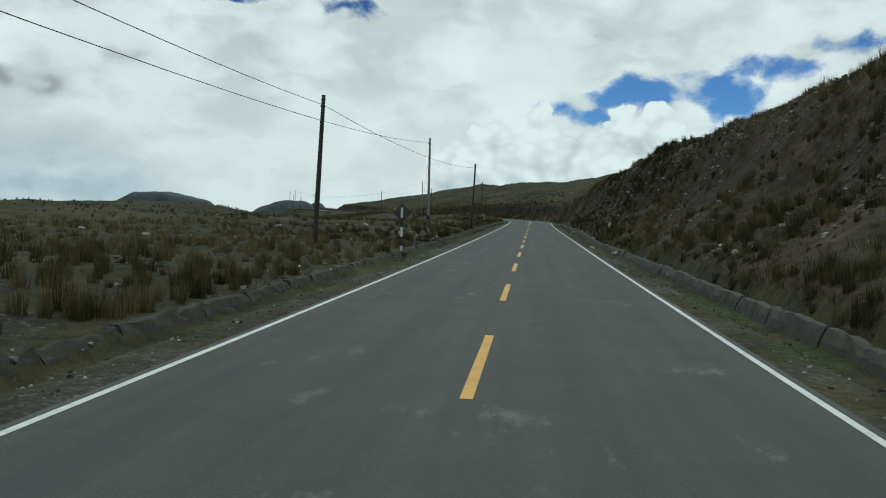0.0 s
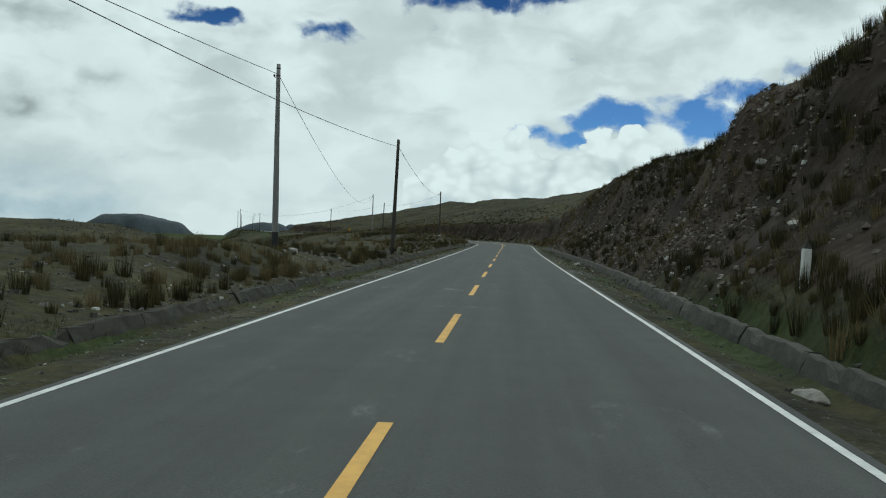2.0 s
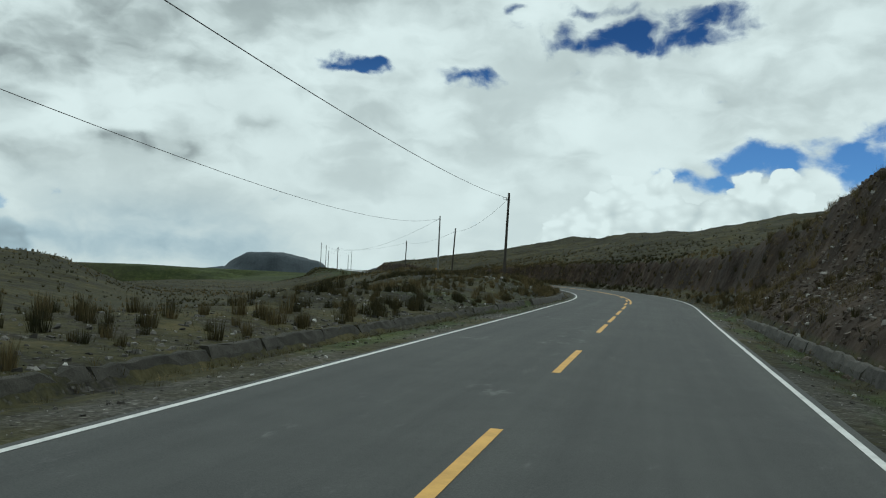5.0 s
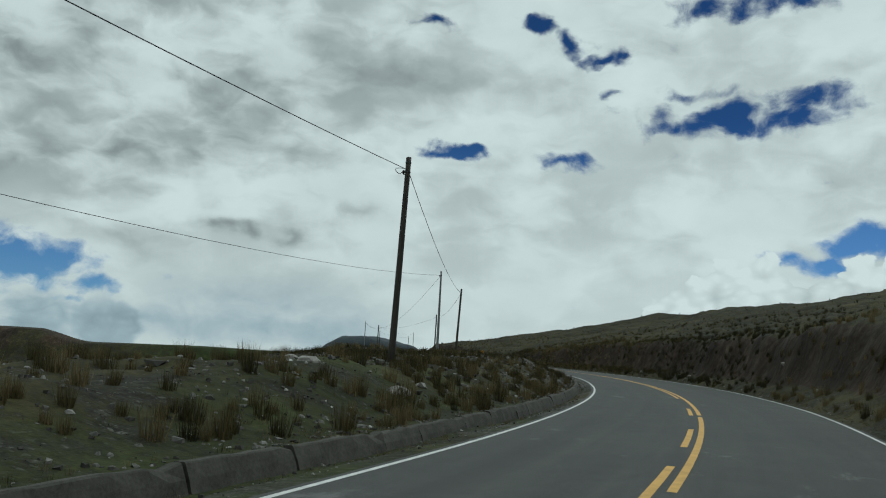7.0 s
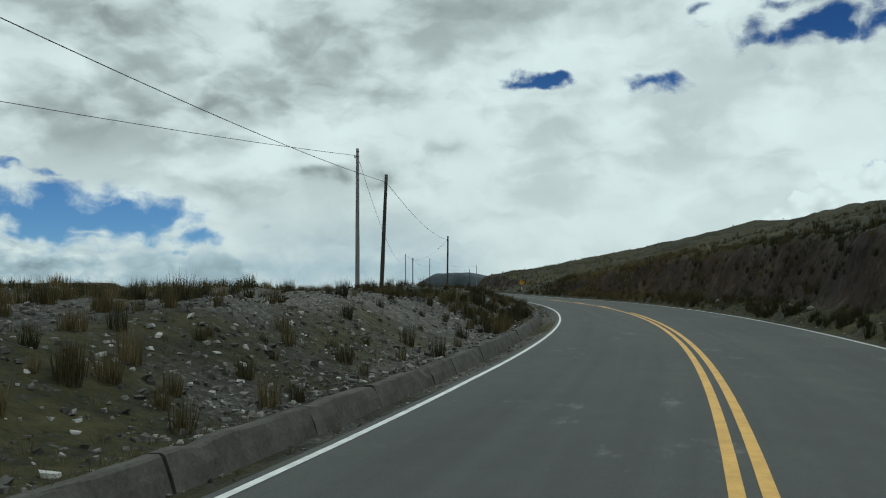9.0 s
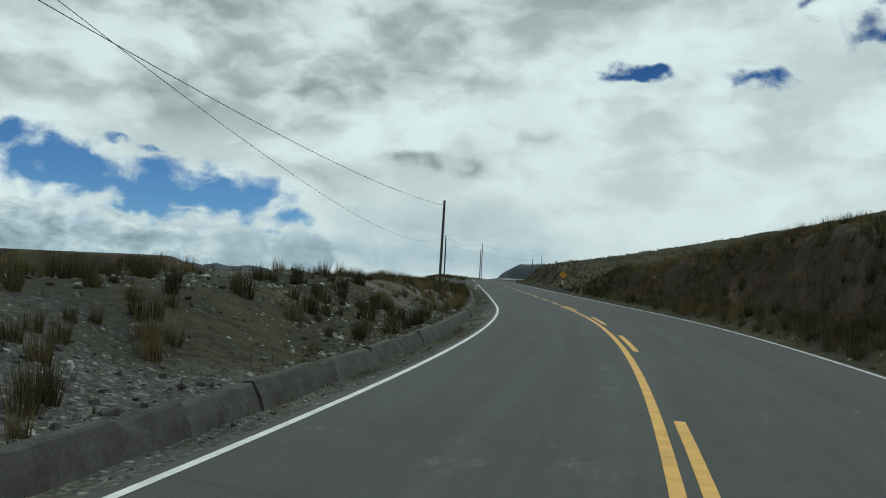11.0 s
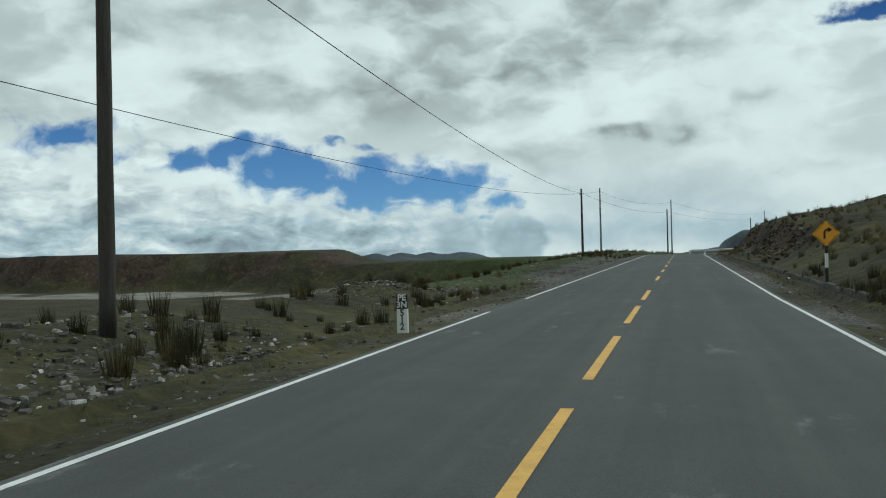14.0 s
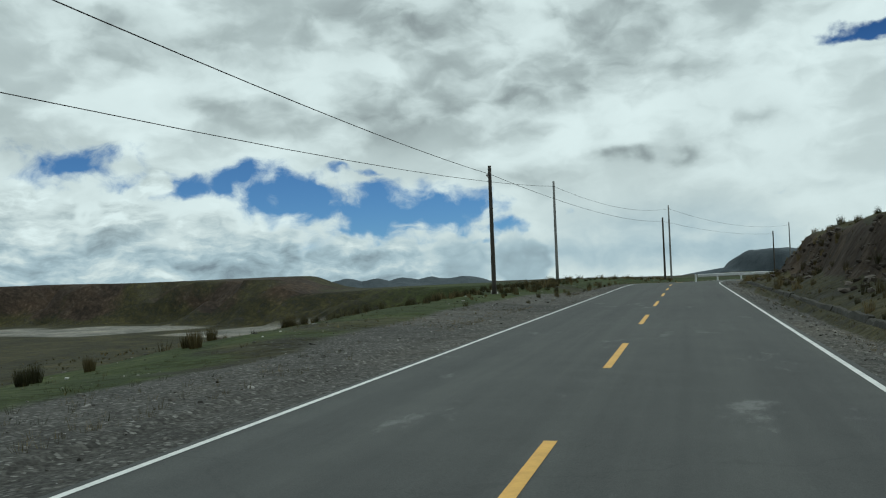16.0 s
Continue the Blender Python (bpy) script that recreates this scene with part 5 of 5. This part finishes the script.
def tuft_density(s, d, x, y):
    a = np.abs(d)
    patch = np.clip(0.55 + 1.1 * fbm(x, y, 9.0, 91, 3) + 0.8 * fbm(x, y, 2.5, 92, 2), 0.18, 1)
    left = tab(s, 0, 0.8, 90, 0.8, 105, 0.65, 160, 0.7, 190, 0.75, 240, 0.8, 265, 1.0, 300, 1.0, 312, 0.55, 326, 0.3, 334, 0.08, 372, 0.10, 386, 0.8, 425, 0.9, 440, 0.8)
    left = left * np.where((s > 328) & (a < tab(s, 372, 13, 384, 7.5)), 0.06, 1.0) * np.where((s > 185) & (s < 300) & (a < 12.5), tab(s, 235, 0.98, 248, 0.30, 275, 0.28, 298, 0.6), 1.0)
    dc, zc = crest(s)
    right = np.where(d < dc + 2.0, tab(s, 0, 1.0, 50, 0.85, 62, 0.6, 80, 0.5, 150, 0.55, 160, 0.6, 185, 0.35, 245, 0.45, 262, 1.0, 300, 0.9, 316, 0.5, 330, 0.30, 400, 0.45, 420, 0.4), tab(s, 60, 0.6, 170, 0.3, 300, 0.5, 330, 0.5, 420, 0.7))
    right = np.where(np.abs(d - dc) < 1.6, np.maximum(right, 0.95), right)
    return patch * np.where(d < 0, left, right) * (a > 5.05 + kerb_shift(s, d))


def tufts(name, sd, blades, h_lo, h_hi, seed, width, label, spread=0.30, wide=0.14, dry=0.0):
    r = np.random.RandomState(seed)
    n = len(sd)
    x, y = plan(sd[:, 0], sd[:, 1])
    z = land(sd[:, 0], sd[:, 1])
    h = (h_lo + (h_hi - h_lo) * r.rand(n) ** 1.4) * tab(sd[:, 0], 230, 0.85, 260, 0.98, 305, 1.0, 315, 0.8)
    tone = np.clip(0.58 + dry + 0.9 * fbm(x, y, 18.0, 95, 2) + 0.28 * r.randn(n), 0, 1)
    m = n * blades
    H = np.repeat(h, blades) * (0.55 + 0.5 * r.rand(m))
    ang, rad = 2 * math.pi * r.rand(m), np.sqrt(r.rand(m))
    bx, by = np.cos(ang) * rad, np.sin(ang) * rad
    R = np.repeat(h, blades) * wide + 0.02
    cx, cy, cz = (np.repeat(v, blades) for v in (x, y, z))
    px, py = cx + bx * R, cy + by * R
    lean = spread * (0.35 + 1.1 * rad) * H
    tx, ty = px + bx * lean + 0.10 * H * r.randn(m), py + by * lean + 0.10 * H * r.randn(m)
    tz = cz + H
    w = width * (0.6 + 0.8 * r.rand(m)) * np.repeat(h, blades) ** 0.5
    fa = math.pi * r.rand(m)
    ux, uy = np.cos(fa) * w, np.sin(fa) * w
    V = np.empty((m, 3, 3))
    V[:, 0] = np.stack([px - ux, py - uy, cz - 0.06], 1)
    V[:, 1] = np.stack([px + ux, py + uy, cz - 0.06], 1)
    V[:, 2] = np.stack([tx, ty, tz], 1)
    T = np.arange(m * 3).reshape(m, 3)
    me = big_mesh(name, V.reshape(-1, 3), T, M_TUFT)
    me.attributes.new("tone", "FLOAT", "POINT").data.foreach_set("value", np.repeat(tone, blades * 3).astype(np.float32))
    return tagged(new(name, me), label, "grass", kind="stuff")


_all = scatter(42000, 3, -5, 440, tuft_density)
_a = np.abs(_all[:, 1])
_close, _mid_d, _far = _all[_a < 13], _all[(_a >= 13) & (_a < 26)], _all[_a >= 26]
tufts("tussock_grass", _close[:6600], 90, 0.22, 0.68, 7, 0.0105, "clumps of dark straw-coloured tussock grass on stony soil", spread=0.13, wide=0.25)
tufts("tussock_grass_on_slope", _mid_d[:9000], 30, 0.25, 0.62, 6, 0.016, "dense tussock grass on rough sloping ground", spread=0.26, wide=0.24)
tufts("distant_tussock_grass", _far[:8500], 16, 0.18, 0.45, 8, 0.040, "scattered tussocks of coarse grass on the hillside", spread=0.3)
def verge_grass():
    r = np.random.RandomState(41)
    s = r.uniform(0, 430, 16000)
    side = np.where(r.rand(16000) < 0.6, -1, 1)
    d = side * (4.35 + 1.5 * r.rand(16000))
    x, y = plan(s, d)
    keep = (r.rand(16000) < np.clip(0.5 + 1.6 * fbm(x, y, 3.0, 97, 3), 0, 1)) & ((side > 0) | (s < 335)) & (np.abs(d) > np.where(d > 0, edge_d(s, 1), -edge_d(s, -1)) + 0.5)
    return np.stack([s[keep], d[keep]], 1)


tufts("verge_grass", verge_grass(), 16, 0.04, 0.17, 42, 0.009, "thin green grass growing in the verge and drain", spread=0.6)
TALL = ((345.3, -12.6), (344.2, -11.0), (345.1, -9.8), (351.7, -10.8), (352.2, -18.5), (349.0, -14.2), (355.0, -13.4), (357.5, -11.9), (358.3, -12.3), (360.2, -12.4), (363.5, -11.6), (364.0, -12.2),
        (366.0, -12.6), (369.5, -11.9), (371.0, -12.4), (373.0, -12.8), (330.6, -9.3), (340.5, -13.6), (337.2, -15.1))
tufts("tall_tussock_grass", np.array(TALL), 260, 0.45, 0.85, 14, 0.010, "tall dark upright tussocks at the edge of the turf", spread=0.15, wide=0.22)
_low = scatter(24000, 13, -5, 440, lambda s, d, x, y: np.clip(0.5 + 1.6 * fbm(x, y, 6.0, 98, 3), 0, 1) * smooth((24 - np.abs(d)) / 10) * np.where((d > 6.5) & (d < 12) & (s < 165), 0.9, 1.0))
tufts("short_grass", _low, 10, 0.05, 0.22, 9, 0.011, "low rough grass and herbs between the stones", spread=0.7)


def stretch(n, seed, s_lo, s_hi, d_of, size, share):
    """Random places on one stretch of roadside, in patches."""
    r = np.random.RandomState(seed)
    s = r.uniform(s_lo, s_hi, n)
    d = d_of(s, r.rand(n))
    x, y = plan(s, d)
    keep = r.rand(n) < np.clip(share + 1.6 * fbm(x, y, size, seed, 3), 0, 1)
    return np.stack([s[keep], d[keep]], 1)


tufts("tussock_field", stretch(2300, 151, 270, 302, lambda s, u: -(tab(s, 270, 9.5, 284, 7.2, 302, 7.2) + 26 * u ** 1.3), 4.0, 0.45), 64, 0.26, 0.62, 152, 0.0125,
      "dense field of tall brown tussock grass beside the road", spread=0.16, wide=0.26, dry=-0.05)
tufts("crest_tussocks", stretch(2200, 153, 14, 150, lambda s, u: crest(s)[0] + 3.2 * (u - 0.6), 6.0, 0.5), 56, 0.28, 0.75, 154, 0.0125,
      "tall dark tussocks along the top of the cut bank", spread=0.2, wide=0.28, dry=-0.15)
tufts("bank_top_tussocks", stretch(1500, 155, 196, 246, lambda s, u: -(12 + 12 * u), 5.0, 0.6), 56, 0.25, 0.62, 156, 0.0125,
      "brown tussocks along the top of the stony bank", spread=0.18, wide=0.26)


def bank_cover():
    r = np.random.RandomState(47)
    n = 44000
    s = r.uniform(0, 168, n)
    dc, zc = crest(s)
    d = 5.2 + kerb_shift(s, 1) + r.rand(n) * (dc - 4.6)
    x, y = plan(s, d)
    keep = r.rand(n) < np.clip(0.42 + 1.9 * fbm(x, y, 3.2, 99, 3), 0.03, 1) * tab(s, 0, 1.0, 50, 0.95, 64, 0.65, 90, 0.55, 168, 0.7)
    return np.stack([s[keep], d[keep]], 1)


def cut_cover():
    r = np.random.RandomState(57)
    n = 9000
    s = r.uniform(232, 312, n)
    dc, zc = crest(s)
    d = 5.4 + r.rand(n) * (dc - 4.6)
    x, y = plan(s, d)
    keep = r.rand(n) < np.clip(0.5 + 1.6 * fbm(x, y, 3.0, 96, 3), 0.05, 1) * tab(s, 232, 0.2, 256, 0.95, 312, 0.8)
    return np.stack([s[keep], d[keep]], 1)


tufts("cut_grass", cut_cover(), 26, 0.14, 0.5, 58, 0.012, "dark bushy grass over the old cutting", spread=0.4, wide=0.45)
tufts("bank_grass", bank_cover(), 15, 0.07, 0.34, 48, 0.012, "low olive and straw grass growing over the cut bank", spread=0.55, wide=0.5, dry=0.26)


ICO = bmesh.new()
bmesh.ops.create_icosphere(ICO, subdivisions=1, radius=0.5)
ICO_V = np.array([tuple(v.co) for v in ICO.verts])
ICO_F = np.array([[v.index for v in f.verts] for f in ICO.faces])
ICO.free()


def field_stones(name, sd, lo, hi, seed, label, mat=None):
    """Broken stones with uneven faces."""
    r = np.random.RandomState(seed)
    n, k = len(sd), len(ICO_V)
    x, y = plan(sd[:, 0], sd[:, 1])
    z = land(sd[:, 0], sd[:, 1])
    size = lo + (hi - lo) * r.rand(n) ** 4.0
    V = ICO_V[None] * (1 + 0.30 * r.uniform(-1, 1, (n, k, 1))) + 0.07 * r.uniform(-1, 1, (n, k, 3))
    V[..., 2] = np.minimum(V[..., 2], r.uniform(0.18, 0.5, (n, 1)))
    V = V * np.stack([size * r.uniform(0.9, 1.7, n), size, size * r.uniform(0.45, 0.9, n)], 1)[:, None]
    t = 2 * math.pi * r.rand(n)
    c, q = np.cos(t)[:, None], np.sin(t)[:, None]
    X, Y, Zv = V[..., 0], V[..., 1], V[..., 2] + r.uniform(-0.3, 0.3, (n, 1)) * V[..., 0]
    V = np.stack([X * c - Y * q + x[:, None], X * q + Y * c + y[:, None], Zv + z[:, None] + 0.10 * size[:, None]], -1)
    F = (np.arange(n)[:, None, None] * k + ICO_F[None]).reshape(-1, 3)
    return tagged(new(name, big_mesh(name, V.reshape(-1, 3), F, mat or M_STONE)), label, "stones", kind="stuff")


def stones(name, sd, lo, hi, seed, label, rare=4.0, mat=None):
    r = np.random.RandomState(seed)
    n = len(sd)
    x, y = plan(sd[:, 0], sd[:, 1])
    z = land(sd[:, 0], sd[:, 1])
    size = lo + (hi - lo) * r.rand(n) ** rare
    cube = np.array([(-1, -1, -1), (1, -1, -1), (1, 1, -1), (-1, 1, -1), (-1, -1, 1), (1, -1, 1), (1, 1, 1), (-1, 1, 1)], float) * 0.5
    V = cube[None] * (1 + 0.45 * r.uniform(-1, 1, (n, 8, 3)))
    V[:, 4:, :2] *= r.uniform(0.45, 0.95, (n, 1, 1))
    V *= np.stack([size * r.uniform(0.8, 1.5, n), size, size * r.uniform(0.35, 0.8, n)], 1)[:, None]
    t = 2 * math.pi * r.rand(n)
    c, q = np.cos(t)[:, None], np.sin(t)[:, None]
    tilt = r.uniform(-0.35, 0.35, (n, 1))
    X, Y, Zv = V[..., 0], V[..., 1], V[..., 2] + tilt * V[..., 0]
    V = np.stack([X * c - Y * q + x[:, None], X * q + Y * c + y[:, None], Zv + z[:, None] + 0.12 * size[:, None]], -1)
    f = np.array([(3, 2, 1, 0), (4, 5, 6, 7), (0, 1, 5, 4), (1, 2, 6, 5), (2, 3, 7, 6), (3, 0, 4, 7)])
    F = (np.arange(n)[:, None, None] * 8 + f[None]).reshape(-1, 4)
    me = big_mesh(name, V.reshape(-1, 3), F, mat or M_STONE)
    return tagged(new(name, me), label, "stones", kind="stuff")


def stone_density(s, d, x, y):
    a = np.abs(d)
    left = tab(s, 0, 0.55, 60, 0.5, 100, 0.3, 150, 0.35, 190, 1.0, 300, 0.9, 312, 0.7, 330, 0.25, 420, 0.2)
    dc, _ = crest(s)
    right = np.where(d < dc, tab(s, 0, 0.7, 45, 0.9, 80, 1.0, 150, 0.8, 175, 0.5, 185, 0.07, 290, 0.07, 330, 0.1, 400, 0.3), 0.06)
    return np.clip(0.5 + 1.8 * fbm(x, y, 4.0, 103, 3), 0, 1) * np.where(d < 0, left, right) * smooth((26 - a) / 12)


field_stones("rubble", scatter(10500, 21, -5, 440, stone_density), 0.025, 0.14, 22, "grey and pale stones strewn over the soil")


def verge_gravel():
    r = np.random.RandomState(31)
    n = 13000
    s = r.uniform(0, 420, n)
    side = np.where(r.rand(n) < 0.55, -1, 1)
    wide = np.where((side < 0) & (s > 336), 5.5 * r.rand(n) ** 1.5, 0.95 * r.rand(n))
    d = side * (np.abs(np.where(side > 0, edge_d(s, 1), edge_d(s, -1))) + 0.38 + wide)
    return stones("verge_gravel", np.stack([s, d], 1), 0.012, 0.065, 32, "loose grey gravel along the edge of the asphalt")


verge_gravel()


def puddle():
    n = 40
    x0, y0 = plan(333.0, -17.6)
    h = float(axis(333.0)[2])
    bm = bmesh.new()
    ring = []
    for k in range(n):
        a = 2 * math.pi * k / n
        r = 1.0 + 0.25 * math.sin(3 * a + 1) + 0.12 * math.sin(7 * a)
        u, v = 3.4 * r * math.cos(a), 1.7 * r * math.sin(a)
        ring.append(bm.verts.new((float(x0) - math.sin(h) * u + math.cos(h) * v, float(y0) + math.cos(h) * u + math.sin(h) * v, WATER_Z)))
    bm.faces.new(ring)
    me = bpy.data.meshes.new("puddle")
    bm.to_mesh(me)
    bm.free()
    mt, nt, b = material("still_water", 0.04, 0, 0.5)
    b.inputs["Base Color"].default_value = (0.03, 0.032, 0.028, 1)
    bump_of(nt, b, tex(nt, "ShaderNodeTexNoise", 5.0, 3), 0.05, 0.01)
    me.materials.append(mt)
    tagged(new("puddle", me), "small puddle of still water in a stony hollow", "water", kind="structure")


def pebble_field():
    r = np.random.RandomState(71)
    n = 62000
    s = np.where(r.rand(n) < 0.3, r.uniform(15, 195, n), r.uniform(190, 314, n))
    d = -(4.95 + kerb_shift(s, -1) + np.where(s > 190, 17, 12) * r.rand(n) ** 1.5)
    x, y = plan(s, d)
    keep = r.rand(n) < np.clip(0.6 + 1.5 * fbm(x, y, 5.0, 104, 3), 0.05, 1) * np.where(s < 195, tab(s, 15, 0.7, 100, 0.5, 140, 1.0, 195, 1.0), 1.0)
    return stones("pebbles", np.stack([s[keep], d[keep]], 1), 0.025, 0.115, 72, "small grey and pale pebbles on dark soil", 2.2)


pebble_field()


def bank_rubble():
    r = np.random.RandomState(81)
    n = 46000
    s = r.uniform(14, 165, n)
    dc, zc = crest(s)
    u = r.rand(n) ** 0.75
    d = 5.1 + u * (dc - 5.2)
    x, y = plan(s, d)
    dense = tab(s, 14, 0.4, 45, 0.8, 70, 1.0, 130, 0.9, 165, 0.4)
    keep = r.rand(n) < np.clip(0.45 + 1.8 * fbm(x, y, 4.5, 105, 3), 0.04, 1) * dense
    return stones("bank_rubble", np.stack([s[keep], d[keep]], 1), 0.035, 0.17, 82, "broken grey-brown rock fallen over the cut bank", 2.6, M_BANK_STONE)


bank_rubble()


def outcrop():
    r = np.random.RandomState(91)
    n = 2600
    s = r.uniform(352, 412, n)
    dc, zc = crest(s)
    d = 5.6 + r.rand(n) ** 0.7 * (dc - 6.3)
    x, y = plan(s, d)
    keep = r.rand(n) < np.clip(0.5 + 1.8 * fbm(x, y, 4.0, 106, 3), 0, 1) * smooth((d - 5.6) / 2.5)
    return field_stones("outcrop_rock", np.stack([s[keep], d[keep]], 1), 0.08, 0.42, 92, "dark weathered rock breaking out of the bank", M_DARK_STONE)


outcrop()


def rubble_heap():
    r = np.random.RandomState(61)
    sd = np.stack([326.5 + 3.2 * r.randn(2200), -8.4 + 1.5 * r.randn(2200)], 1)
    return field_stones("rubble_heap", sd[sd[:, 1] < -5.6], 0.025, 0.14, 62, "heap of grey and pale rubble at the edge of a hollow")


rubble_heap()


def rubble_spread():
    r = np.random.RandomState(63)
    sd = np.stack([181 + 4.5 * r.randn(420), -9.8 + 2.0 * r.randn(420)], 1)
    return field_stones("rubble_spread", sd[sd[:, 1] < -6.0], 0.05, 0.34, 64, "broken pale rubble strewn over a low grassy rise")


rubble_spread()
WATER_Z = land_z(333.0, -17.6) + 0.20
puddle()
